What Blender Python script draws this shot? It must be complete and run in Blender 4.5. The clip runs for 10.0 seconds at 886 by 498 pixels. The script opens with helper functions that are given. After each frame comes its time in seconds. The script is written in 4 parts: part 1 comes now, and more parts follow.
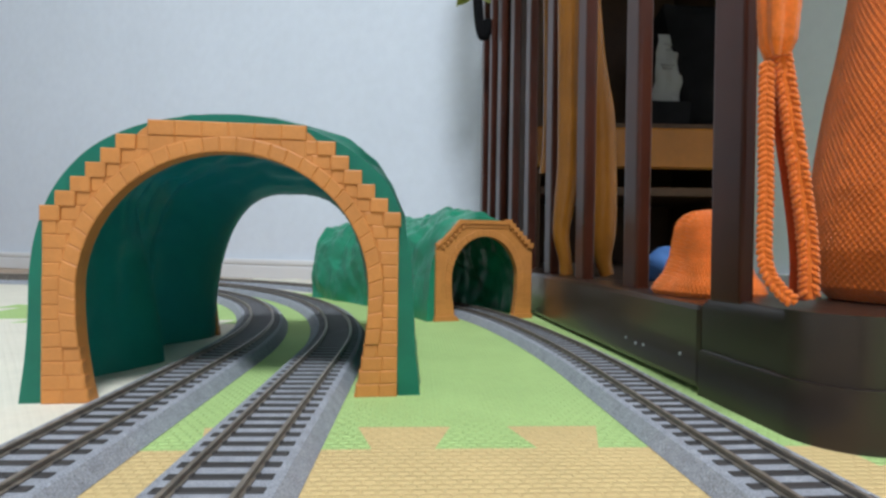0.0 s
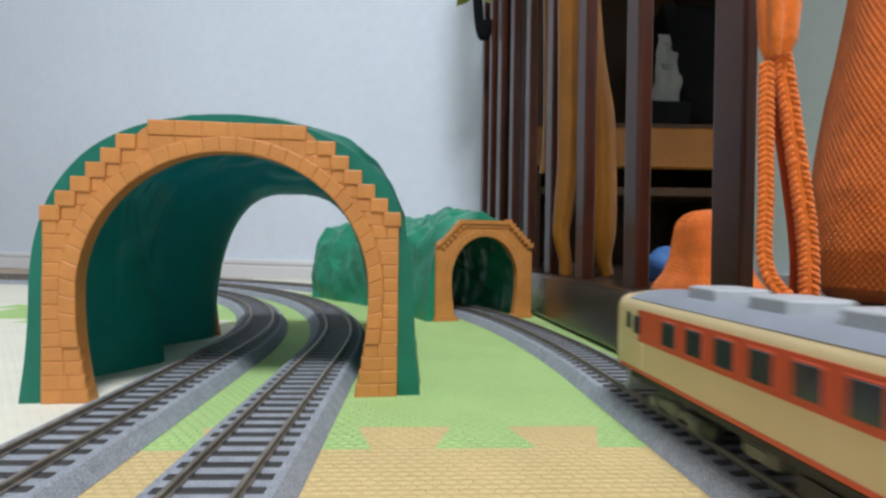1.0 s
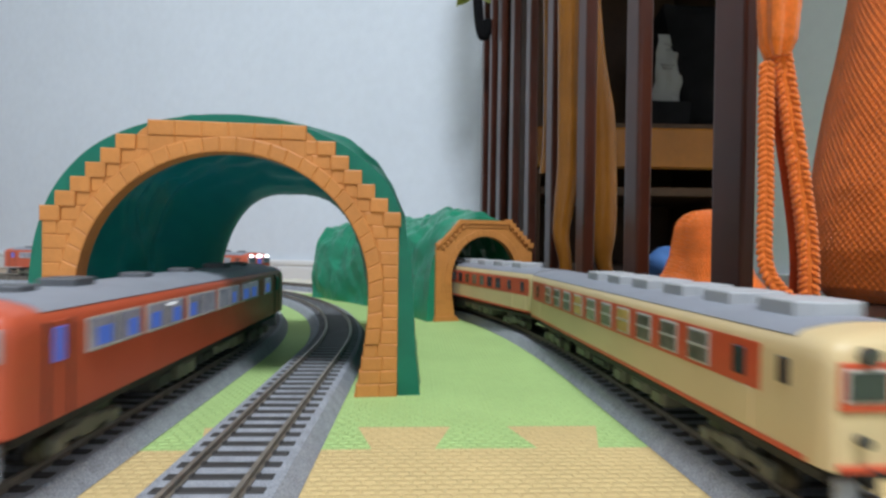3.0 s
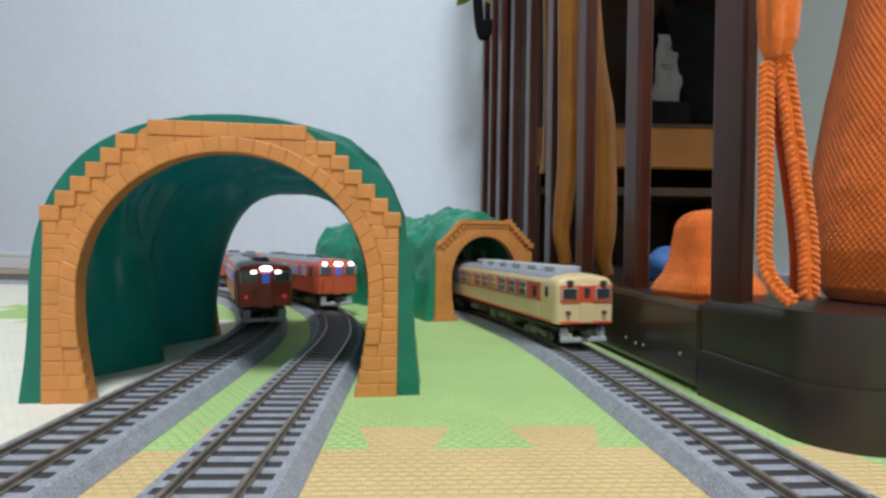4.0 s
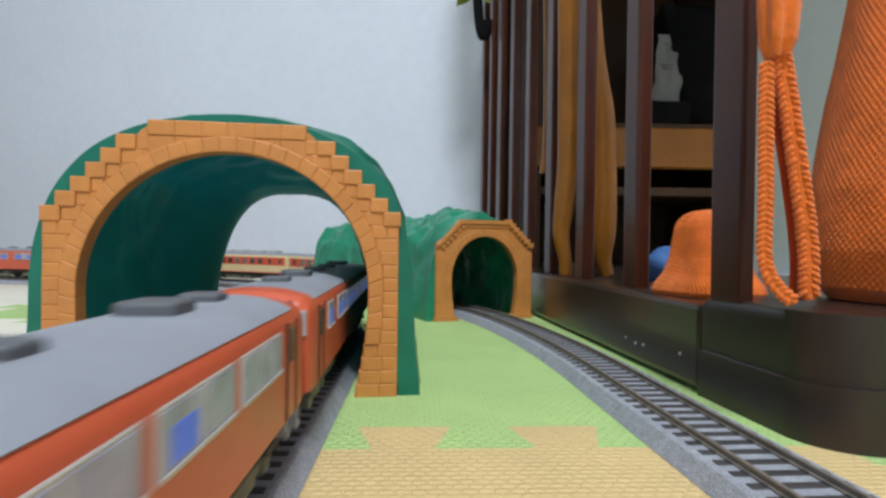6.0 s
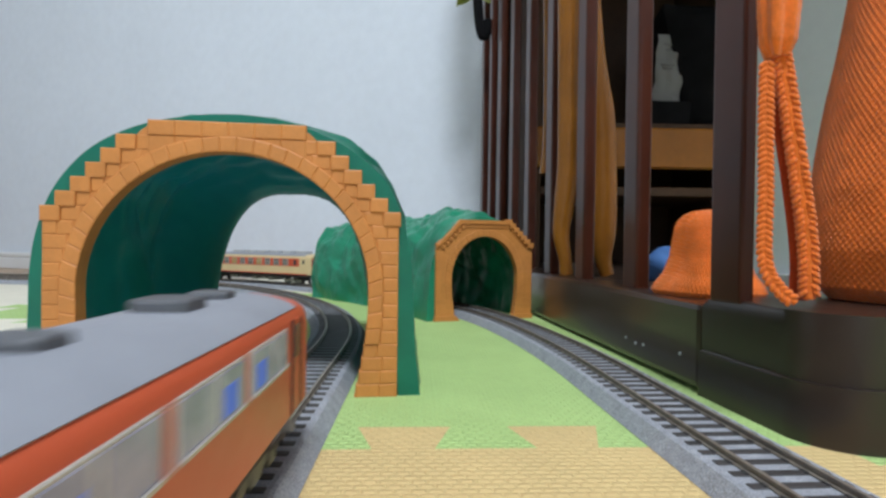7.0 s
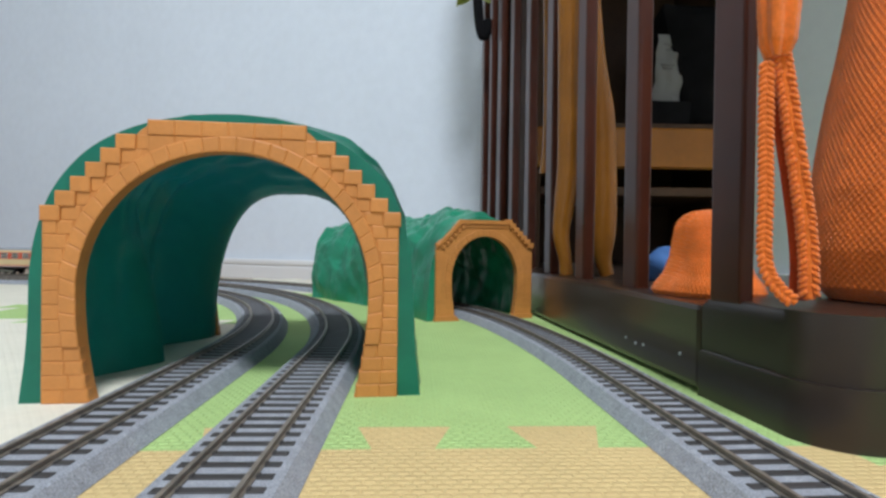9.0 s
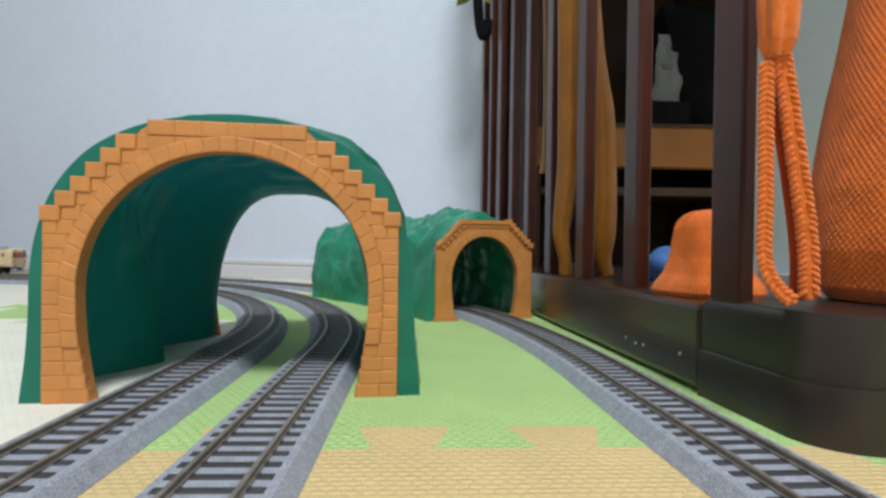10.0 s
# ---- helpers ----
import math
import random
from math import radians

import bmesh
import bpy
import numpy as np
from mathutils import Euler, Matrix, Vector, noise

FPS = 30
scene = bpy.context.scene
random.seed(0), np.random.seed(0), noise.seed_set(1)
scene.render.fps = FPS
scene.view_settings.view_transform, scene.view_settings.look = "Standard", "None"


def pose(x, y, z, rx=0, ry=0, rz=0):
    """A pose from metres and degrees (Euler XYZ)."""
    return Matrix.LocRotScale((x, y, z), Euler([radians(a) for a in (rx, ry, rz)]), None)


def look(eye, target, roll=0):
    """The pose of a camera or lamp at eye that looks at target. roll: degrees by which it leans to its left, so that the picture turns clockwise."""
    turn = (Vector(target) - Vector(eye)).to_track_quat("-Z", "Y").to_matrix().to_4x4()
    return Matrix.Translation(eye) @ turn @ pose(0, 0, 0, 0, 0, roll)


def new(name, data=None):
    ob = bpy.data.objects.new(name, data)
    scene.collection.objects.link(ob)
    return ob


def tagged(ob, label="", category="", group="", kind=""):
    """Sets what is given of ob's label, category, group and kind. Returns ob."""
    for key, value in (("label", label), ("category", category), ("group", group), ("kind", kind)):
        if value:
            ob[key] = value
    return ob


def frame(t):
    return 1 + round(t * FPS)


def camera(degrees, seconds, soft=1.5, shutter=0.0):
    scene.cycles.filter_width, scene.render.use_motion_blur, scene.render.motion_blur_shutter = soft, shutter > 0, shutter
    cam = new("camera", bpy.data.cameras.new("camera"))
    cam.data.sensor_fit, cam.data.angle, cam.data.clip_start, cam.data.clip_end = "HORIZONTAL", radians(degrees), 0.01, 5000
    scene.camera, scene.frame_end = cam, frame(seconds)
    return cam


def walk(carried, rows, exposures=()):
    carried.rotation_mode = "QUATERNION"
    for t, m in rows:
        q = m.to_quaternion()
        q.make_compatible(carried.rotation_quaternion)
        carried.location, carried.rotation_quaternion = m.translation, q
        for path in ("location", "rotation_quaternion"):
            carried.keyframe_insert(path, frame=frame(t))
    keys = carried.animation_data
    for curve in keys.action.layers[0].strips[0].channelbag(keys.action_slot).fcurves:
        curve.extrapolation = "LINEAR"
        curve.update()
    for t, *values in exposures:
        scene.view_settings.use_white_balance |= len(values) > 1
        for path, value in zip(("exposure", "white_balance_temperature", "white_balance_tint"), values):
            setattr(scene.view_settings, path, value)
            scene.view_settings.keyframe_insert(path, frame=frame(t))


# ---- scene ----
# camera: it lies still on the play mat, a hand's width above it
FOV = 78.5
cam = camera(FOV, 10.0, soft=2.7, shutter=0.55)
EYE = (0.0, 0.0, 0.065)
VIEW = look(EYE, (0.0, 1.0, 0.065 - math.tan(math.atan(8 / 960))), 0.8)
walk(cam, [(0.0, VIEW), (10.0, VIEW)], [(0.0, 0.0), (10.0, 0.0)])

# ---- light: one ceiling lamp in a closed room ----
world = bpy.data.worlds.new("world")
scene.world = world
world.use_nodes = True
world.node_tree.nodes["Background"].inputs[0].default_value = (0.75, 0.85, 1.0, 1)
world.node_tree.nodes["Background"].inputs[1].default_value = 0.05
LAMP_AT = (0.11, -0.95, 2.28)
lamp_data = bpy.data.lights.new("ceiling_light", "AREA")
lamp_data.shape, lamp_data.size, lamp_data.energy = "DISK", 0.6, 63.5
lamp_data.color = (0.88, 0.95, 1.06)
lamp = new("ceiling_light", lamp_data)
lamp.matrix_world = look(LAMP_AT, (LAMP_AT[0], LAMP_AT[1] + 0.001, 0))


# ---- materials ----
def material(name, colour, rough=0.6, metal=0.0, spread=0.12, scale=60.0, bump=0.0, bump_scale=300.0,
             fine=0.0, spec=0.5, per_object=0.0, emit=None, coat=0.0, sheen=0.0, uneven=0.08):
    m = bpy.data.materials.new(name)
    m.use_nodes = True
    nt = m.node_tree
    n, l = nt.nodes, nt.links
    b = n["Principled BSDF"]
    co = n.new("ShaderNodeTexCoord")
    t1 = n.new("ShaderNodeTexNoise")
    t1.inputs["Scale"].default_value, t1.inputs["Detail"].default_value = scale, 4
    l.new(co.outputs["Object"], t1.inputs["Vector"])
    t2 = n.new("ShaderNodeTexNoise")
    t2.inputs["Scale"].default_value, t2.inputs["Detail"].default_value = scale * 9, 3
    l.new(co.outputs["Object"], t2.inputs["Vector"])
    ramp = n.new("ShaderNodeMapRange")
    ramp.inputs[1].default_value, ramp.inputs[2].default_value = 0.3, 0.7
    ramp.inputs[3].default_value, ramp.inputs[4].default_value = 1 - spread, 1 + spread
    l.new(t1.outputs["Fac"], ramp.inputs[0])
    ramp2 = n.new("ShaderNodeMapRange")
    ramp2.inputs[1].default_value, ramp2.inputs[2].default_value = 0.3, 0.7
    ramp2.inputs[3].default_value, ramp2.inputs[4].default_value = 1 - fine, 1 + fine
    l.new(t2.outputs["Fac"], ramp2.inputs[0])
    mul = n.new("ShaderNodeMath")
    mul.operation = "MULTIPLY"
    l.new(ramp.outputs[0], mul.inputs[0])
    l.new(ramp2.outputs[0], mul.inputs[1])
    last = mul
    if per_object:
        info = n.new("ShaderNodeObjectInfo")
        r3 = n.new("ShaderNodeMapRange")
        r3.inputs[3].default_value, r3.inputs[4].default_value = 1 - per_object, 1 + per_object
        l.new(info.outputs["Random"], r3.inputs[0])
        mul2 = n.new("ShaderNodeMath")
        mul2.operation = "MULTIPLY"
        l.new(last.outputs[0], mul2.inputs[0])
        l.new(r3.outputs[0], mul2.inputs[1])
        last = mul2
    vm = n.new("ShaderNodeVectorMath")
    vm.operation = "SCALE"
    vm.inputs[0].default_value = colour
    l.new(last.outputs[0], vm.inputs["Scale"])
    l.new(vm.outputs[0], b.inputs["Base Color"])
    rr = n.new("ShaderNodeMapRange")
    rr.inputs[3].default_value, rr.inputs[4].default_value = max(0.02, rough - uneven), min(1, rough + uneven)
    l.new(t2.outputs["Fac"], rr.inputs[0])
    l.new(rr.outputs[0], b.inputs["Roughness"])
    b.inputs["Metallic"].default_value = metal
    b.inputs["Specular IOR Level"].default_value = spec
    b.inputs["Coat Weight"].default_value = coat
    b.inputs["Coat Roughness"].default_value = 0.15
    b.inputs["Sheen Weight"].default_value = sheen
    if bump:
        t3 = n.new("ShaderNodeTexNoise")
        t3.inputs["Scale"].default_value, t3.inputs["Detail"].default_value = bump_scale, 3
        l.new(co.outputs["Object"], t3.inputs["Vector"])
        bp = n.new("ShaderNodeBump")
        bp.inputs["Strength"].default_value, bp.inputs["Distance"].default_value = min(1.0, bump), 0.0006
        l.new(t3.outputs["Fac"], bp.inputs["Height"])
        l.new(bp.outputs[0], b.inputs["Normal"])
    if emit:
        b.inputs["Emission Color"].default_value = (*emit[:3], 1)
        b.inputs["Emission Strength"].default_value = emit[3]
    return m


def foam(name, colour, relief):
    """EVA foam with an embossed basket weave, a few millimetres a cell."""
    m = material(name, colour, rough=0.75, spread=0.05, scale=25, fine=0.03, spec=0.3)
    nt = m.node_tree
    n, l = nt.nodes, nt.links
    co = n.new("ShaderNodeTexCoord")
    br = n.new("ShaderNodeTexBrick")
    br.inputs["Scale"].default_value = 1.0
    br.inputs["Brick Width"].default_value, br.inputs["Row Height"].default_value = 0.0044, 0.0029
    br.inputs["Mortar Size"].default_value, br.inputs["Mortar Smooth"].default_value = 0.0009, 1.0
    br.inputs["Color1"].default_value = br.inputs["Color2"].default_value = (1, 1, 1, 1)
    br.inputs["Mortar"].default_value = (0, 0, 0, 1)
    l.new(co.outputs["Object"], br.inputs["Vector"])
    bp = n.new("ShaderNodeBump")
    bp.inputs["Strength"].default_value, bp.inputs["Distance"].default_value = relief, 0.0008
    l.new(br.outputs["Color"], bp.inputs["Height"])
    l.new(bp.outputs[0], n["Principled BSDF"].inputs["Normal"])
    return m


def knit(name, colour):
    return material(name, colour, rough=0.85, spread=0.14, scale=120, fine=0.12, bump=0.8, bump_scale=2500, spec=0.15, sheen=0.3)


M = {
    "wall": material("wallpaper", (0.715, 0.77, 0.835), rough=0.85, spread=0.02, scale=6, fine=0.02, bump=0.5, bump_scale=260, spec=0.2),
    "white": material("white_paint", (0.78, 0.78, 0.77), rough=0.45, spread=0.03, scale=8),
    "ceil": material("ceiling_paper", (0.86, 0.86, 0.85), rough=0.9, spread=0.02, scale=5),
    "floor": material("floor_wood", (0.42, 0.29, 0.18), rough=0.4, spread=0.2, scale=12),
    "green": foam("green_foam", (0.43, 0.61, 0.225), 0.85),
    "tan": foam("tan_foam", (0.64, 0.475, 0.22), 0.6),
    "cream": foam("cream_foam", (0.72, 0.68, 0.56), 0.35),
    "ballast": material("grey_ballast", (0.30, 0.315, 0.345), rough=0.9, spread=0.12, scale=220, fine=0.35, bump=0.9, bump_scale=900, spec=0.2),
    "tie": material("dark_sleeper", (0.044, 0.041, 0.040), rough=0.65, spread=0.15, scale=200, fine=0.2, per_object=0.15),
    "rail": material("rail_steel", (0.215, 0.185, 0.150), rough=0.45, metal=0.25, spread=0.2, scale=150, fine=0.1),
    "stone": material("orange_plastic", (0.56, 0.218, 0.050), rough=0.48, spread=0.07, scale=70, fine=0.04, bump=0.25, bump_scale=500, per_object=0.05),
    "hill": material("green_plastic", (0.014, 0.215, 0.128), rough=0.32, spread=0.16, scale=45, fine=0.05, bump=0.35, bump_scale=160),
    "thick_hill": material("thick_green_plastic", (0.014, 0.215, 0.118), rough=0.32, spread=0.16, scale=45, fine=0.05, bump=0.35, bump_scale=160),
    "dark_wood": material("dark_stained_wood", (0.040, 0.0245, 0.0175), rough=0.30, spread=0.18, scale=14, fine=0.04, coat=0.28, uneven=0.03),
    "foot_wood": material("dark_varnished_foot", (0.023, 0.0145, 0.0105), rough=0.36, spread=0.18, scale=14, fine=0.05, coat=0.12, uneven=0.04),
    "slat_wood": material("reddish_stained_wood", (0.066, 0.0175, 0.0085), rough=0.30, spread=0.25, scale=14, fine=0.03, spec=0.3, coat=0.0, uneven=0.02),
    "light_wood": material("honey_wood", (0.255, 0.095, 0.012), rough=0.24, spread=0.2, scale=18, fine=0.03, spec=0.28, uneven=0.03),
    "black": material("black_cloth", (0.007, 0.007, 0.008), rough=0.9, spec=0.1, spread=0.3, scale=40),
    "cabinet_wood": material("dark_walnut", (0.062, 0.034, 0.018), rough=0.55, spread=0.25, scale=16, fine=0.08, spec=0.2),
    "paper": material("white_paper", (0.20, 0.20, 0.195), rough=0.8, spread=0.05, scale=30),
    "ink": material("grey_print", (0.15, 0.15, 0.15), rough=0.8),
    "blue": material("blue_cloth", (0.05, 0.14, 0.35), rough=0.8, spread=0.2),
    "orange": knit("orange_knit", (0.84, 0.180, 0.021)),
    # the same orange knit with shade put into its colour
    "orange_shaded": knit("shaded_orange_ribbon", (0.5, 0.06, 0.012)),
    "leaf": material("yellow_green_leaf", (0.36, 0.42, 0.06), rough=0.5, spread=0.2, scale=50),
    "car_cream": material("cream_paint", (0.67, 0.51, 0.27), rough=0.4, spread=0.04, scale=40),
    "car_red": material("red_band_paint", (0.58, 0.075, 0.025), rough=0.4, spread=0.05, scale=40),
    "car_verm": material("vermilion_paint", (0.55, 0.100, 0.044), rough=0.36, spread=0.05, scale=40),
    "car_roof": material("grey_roof_plastic", (0.255, 0.27, 0.305), rough=0.6, spread=0.06, scale=60),
    "vent": material("light_grey_plastic", (0.42, 0.43, 0.44), rough=0.55, spread=0.06, scale=60),
    "vent_dark": material("dark_grey_plastic", (0.10, 0.105, 0.115), rough=0.55, spread=0.06, scale=60),
    "under": material("black_underframe", (0.02, 0.02, 0.018), rough=0.6, spread=0.2, scale=100),
    "under_grey": material("olive_grey_underframe", (0.145, 0.145, 0.105), rough=0.6, spread=0.2, scale=100),
    "pilot": material("grey_pilot", (0.36, 0.37, 0.38), rough=0.5, spread=0.1, scale=80),
    "pane": material("dark_pane", (0.035, 0.04, 0.042), rough=0.12, spread=0.1, spec=0.6),
    "clear_pane": material("pale_pane", (0.15, 0.14, 0.115), rough=0.15, spread=0.45, scale=120, spec=0.6),
    "screen": material("windscreen_glass", (0.085, 0.105, 0.125), rough=0.12, spread=0.3, scale=120, spec=0.8),
    "silver": material("silver_frame", (0.5, 0.47, 0.42), rough=0.4, metal=0.3, spread=0.05),
    "lit_pane": material("lit_pane", (0.21, 0.20, 0.225), rough=0.2, spread=0.45, scale=130, emit=(0.58, 0.60, 0.82, 0.10)),
    "tube": material("saloon_light", (0.9, 0.9, 0.9), rough=0.3, emit=(0.85, 0.9, 1.0, 0.55)),
    "lit_seat": material("lit_blue_seat", (0.05, 0.09, 0.4), rough=0.5, emit=(0.07, 0.17, 0.6, 0.40)),
    "amber_pane": material("amber_pane", (0.30, 0.21, 0.07), rough=0.25, spread=0.4, scale=150, emit=(0.9, 0.55, 0.12, 0.08)),
    "face_grey": material("pale_grey_surround", (0.36, 0.37, 0.39), rough=0.35),
    "lamp_white": material("headlight", (1, 1, 1), rough=0.3, emit=(0.86, 0.88, 1.0, 9.0)),
    "lamp_red": material("tail_light", (0.5, 0.02, 0.03), rough=0.3, emit=(1.0, 0.05, 0.1, 0.35)),
    "lens": material("dark_lens", (0.05, 0.05, 0.05), rough=0.15),
    "wheel": material("wheel_steel", (0.06, 0.055, 0.05), rough=0.4, metal=0.8),
    "shade": material("lamp_shade", (0.8, 0.8, 0.8), rough=0.4, emit=(0.915, 0.99, 1.0, 9.0)),
}


def let_light_through(m, colour, share):
    nt = m.node_tree
    n, l = nt.nodes, nt.links
    tr, mix, out = n.new("ShaderNodeBsdfTranslucent"), n.new("ShaderNodeMixShader"), n["Material Output"]
    tr.inputs[0].default_value = (*colour, 1)
    mix.inputs[0].default_value = share
    l.new(n["Principled BSDF"].outputs[0], mix.inputs[1])
    l.new(tr.outputs[0], mix.inputs[2])
    l.new(mix.outputs[0], out.inputs[0])


let_light_through(M["hill"], (0.10, 0.46, 0.50), 0.36)


# ---- mesh helpers ----
def part(name, bm, mat, parent=None, label="", smooth=False):
    me = bpy.data.meshes.new(name)
    bmesh.ops.recalc_face_normals(bm, faces=bm.faces)
    bm.to_mesh(me)
    bm.free()
    me.materials.append(M[mat])
    if smooth:
        for p in me.polygons:
            p.use_smooth = True
        me.set_sharp_from_angle(angle=radians(42))
    ob = new(name, me)
    if parent is not None:
        ob.parent = parent
    if label:
        tagged(ob, label)
    return ob


def shared(name, me, parent, m):
    ob = new(name, me)
    ob.parent = parent
    ob.matrix_basis = m
    return ob


def box(bm, c, size, bevel=0.0, m=None, seg=1):
    made = bmesh.ops.create_cube(bm, size=1.0)["verts"]
    for v in made:
        v.co = Vector((v.co.x * size[0] + c[0], v.co.y * size[1] + c[1], v.co.z * size[2] + c[2]))
    if bevel:
        edges = list({e for v in made for e in v.link_edges})
        got = bmesh.ops.bevel(bm, geom=edges, offset=bevel, segments=seg, affect="EDGES", profile=0.6)
        made = list({v for f in got["faces"] for v in f.verts} | {v for v in made if v.is_valid})
    if m is not None:
        for v in made:
            v.co = m @ v.co
    return bm


def loft(bm, rings, closed=True, caps=True):
    """Skin over rings of points of equal count."""
    vs = [[bm.verts.new(p) for p in r] for r in rings]
    n = len(rings[0])
    for a, b in zip(vs[:-1], vs[1:]):
        for i in range(n if closed else n - 1):
            j = (i + 1) % n
            bm.faces.new((a[i], a[j], b[j], b[i]))
    if caps:
        bm.faces.new(vs[0][::-1])
        bm.faces.new(vs[-1])
    return bm


def prism(bm, outline, z0, z1, bevel=0.0):
    """Upright prism over a plan outline, its top edge eased by bevel."""
    n = len(outline)
    cx, cy = sum(p[0] for p in outline) / n, sum(p[1] for p in outline) / n
    low = [bm.verts.new((x, y, z0)) for x, y in outline]
    high = [bm.verts.new((x, y, z1)) for x, y in outline]
    for i in range(n):
        j = (i + 1) % n
        bm.faces.new((low[i], low[j], high[j], high[i]))
    top = bm.faces.new(high)
    bm.faces.new(low[::-1])
    if bevel:
        bmesh.ops.bevel(bm, geom=list(top.edges), offset=bevel, segments=4, affect="EDGES", profile=0.5)
    return bm


def tube(bm, path, radii, sides=10, flat=1.0):
    rings = []
    for i, p in enumerate(path):
        a, b = Vector(path[max(0, i - 1)]), Vector(path[min(len(path) - 1, i + 1)])
        d = (b - a).normalized()
        side = d.cross(Vector((0, 1, 0.01))).normalized()
        up = side.cross(d)
        r = radii[i] if isinstance(radii, (list, tuple)) else radii
        rings.append([Vector(p) + side * r * math.cos(2 * math.pi * k / sides) + up * r * flat * math.sin(2 * math.pi * k / sides) for k in range(sides)])
    return loft(bm, rings)


def disc(bm, c, r, depth, axis="x", sides=16):
    rings = []
    for o in (-depth / 2, depth / 2):
        ring = []
        for k in range(sides):
            a = 2 * math.pi * k / sides
            u, v = r * math.cos(a), r * math.sin(a)
            ring.append({"x": (c[0] + o, c[1] + u, c[2] + v), "y": (c[0] + u, c[1] + o, c[2] + v), "z": (c[0] + u, c[1] + v, c[2] + o)}[axis])
        rings.append(ring)
    return loft(bm, rings)


def thing(name, at=None, label="", category="", group="", kind=""):
    ob = new(name)
    ob.empty_display_size = 0.02
    if at is not None:
        ob.matrix_basis = at
    return tagged(ob, label, category, group, kind)


# ---- the track plan: straight, quarter circle, straight ----
# heading (rad), x of the straight, y where the curve starts, radius
TRACKS = {"inner": (0.043, -0.1048, 0.2953, 0.519), "middle": (0.043, -0.0495, 0.2953, 0.5743), "outer": (0.0805, 0.1012, 0.2490, 0.6760)}
RAIL_Z = 0.008


def on_track(name, s, off=0.0):
    th, x0, yc, r = TRACKS[name]
    if name == "outer":
        off += 0.010 * math.exp(-((s - 0.50) / 0.13) ** 2)
    if s < yc:
        q = (x0 + off, s)
    elif s < yc + r * math.pi / 2:
        a = (s - yc) / r
        q = (x0 - r + (r + off) * math.cos(a), yc + (r + off) * math.sin(a))
    else:
        q = (x0 - r - (s - yc - r * math.pi / 2), yc + r + off)
    c, k = math.cos(th), math.sin(th)
    return Vector((q[0] * c - q[1] * k, q[0] * k + q[1] * c, 0.0))


def heading(name, s):
    d = on_track(name, s + 0.001) - on_track(name, s - 0.001)
    return math.degrees(math.atan2(d.y, d.x))


# ---- structure ----
def wall_y(x):
    return 0.992 - 0.378 * x


WALL_TURN = math.degrees(math.atan(-0.378))


def room():
    # back wall, slanting to the track plan
    bm = bmesh.new()
    x0, x1 = -2.6, 2.0
    prism(bm, [(x0, wall_y(x0)), (x1, wall_y(x1)), (x1 + 0.04, wall_y(x1) + 0.11), (x0 + 0.04, wall_y(x0) + 0.11)], -0.012, 2.4)
    tagged(part("wall_north", bm, "wall"), "pale blue-white textured wallpaper wall", "wall", kind="structure")
    bm = bmesh.new()
    prism(bm, [(-2.7, -2.8), (-2.6, -2.8), (-2.6, wall_y(-2.6)), (-2.7, wall_y(-2.6))], -0.012, 2.4)
    tagged(part("wall_west", bm, "wall"), "pale blue-white textured wallpaper wall", "wall", kind="structure")
    bm = bmesh.new()
    prism(bm, [(2.0, -2.8), (2.1, -2.8), (2.1, wall_y(2.0)), (2.0, wall_y(2.0))], -0.012, 2.4)
    tagged(part("wall_east", bm, "wall"), "pale blue-white textured wallpaper wall", "wall", kind="structure")
    bm = bmesh.new()
    box(bm, (-0.3, -2.85, 1.194), (4.8, 0.1, 2.412))
    tagged(part("wall_south", bm, "wall"), "pale blue-white textured wallpaper wall", "wall", kind="structure")
    bm = bmesh.new()
    box(bm, (-0.3, -1.0, 2.45), (5.0, 6.4, 0.1))
    tagged(part("ceiling", bm, "ceil"), "plain white papered ceiling", "ceiling", kind="structure")
    bm = bmesh.new()
    box(bm, (-0.3, -1.0, -0.032), (5.0, 6.4, 0.04))
    tagged(part("floor", bm, "floor"), "brown wooden floor under the play mat", "floor", kind="structure")
    # baseboard with a groove near its top
    bm = bmesh.new()
    base = Matrix.Translation((-0.3, wall_y(-0.3), 0)) @ pose(0, 0, 0, 0, 0, WALL_TURN)
    box(bm, (0, -0.006, 0.0015), (4.7, 0.011, 0.027), 0.001, base)
    box(bm, (0, -0.0045, 0.0165), (4.7, 0.008, 0.003), 0.0, base)
    box(bm, (0, -0.006, 0.0235), (4.7, 0.011, 0.011), 0.002, base)
    tagged(part("baseboard", bm, "white"), "white grooved baseboard along the wall", "baseboard", kind="structure")
    lampob = thing("ceiling_lamp", pose(LAMP_AT[0], LAMP_AT[1], 2.4), "round white ceiling lamp, switched on", "ceiling lamp")
    bm = bmesh.new()
    disc(bm, (0, 0, -0.03), 0.32, 0.06, "z", 40)
    part("shade", bm, "shade", lampob)


# ---- play mat: foam tiles with dovetail jigsaw edges ----
TILE, TX, TY, MAT_H = 0.265, -0.133, 0.172, 0.011
MAT_TURN = pose(0, TY, 0, 0, 0, 3.3) @ pose(0, -TY, 0)


def edge_line(shift=0.0, n=5):
    """Offsets (along, across) of a jigsaw edge between two corners: tabs point to +across."""
    p, out = TILE / n, []
    for k in range(n):
        c = p * (k + 0.5) + shift
        if c < 0.02:
            continue
        out += [(c - 0.0100, 0.0), (c - 0.0163, 0.0208), (c + 0.0163, 0.0208), (c + 0.0100, 0.0)]
    return out


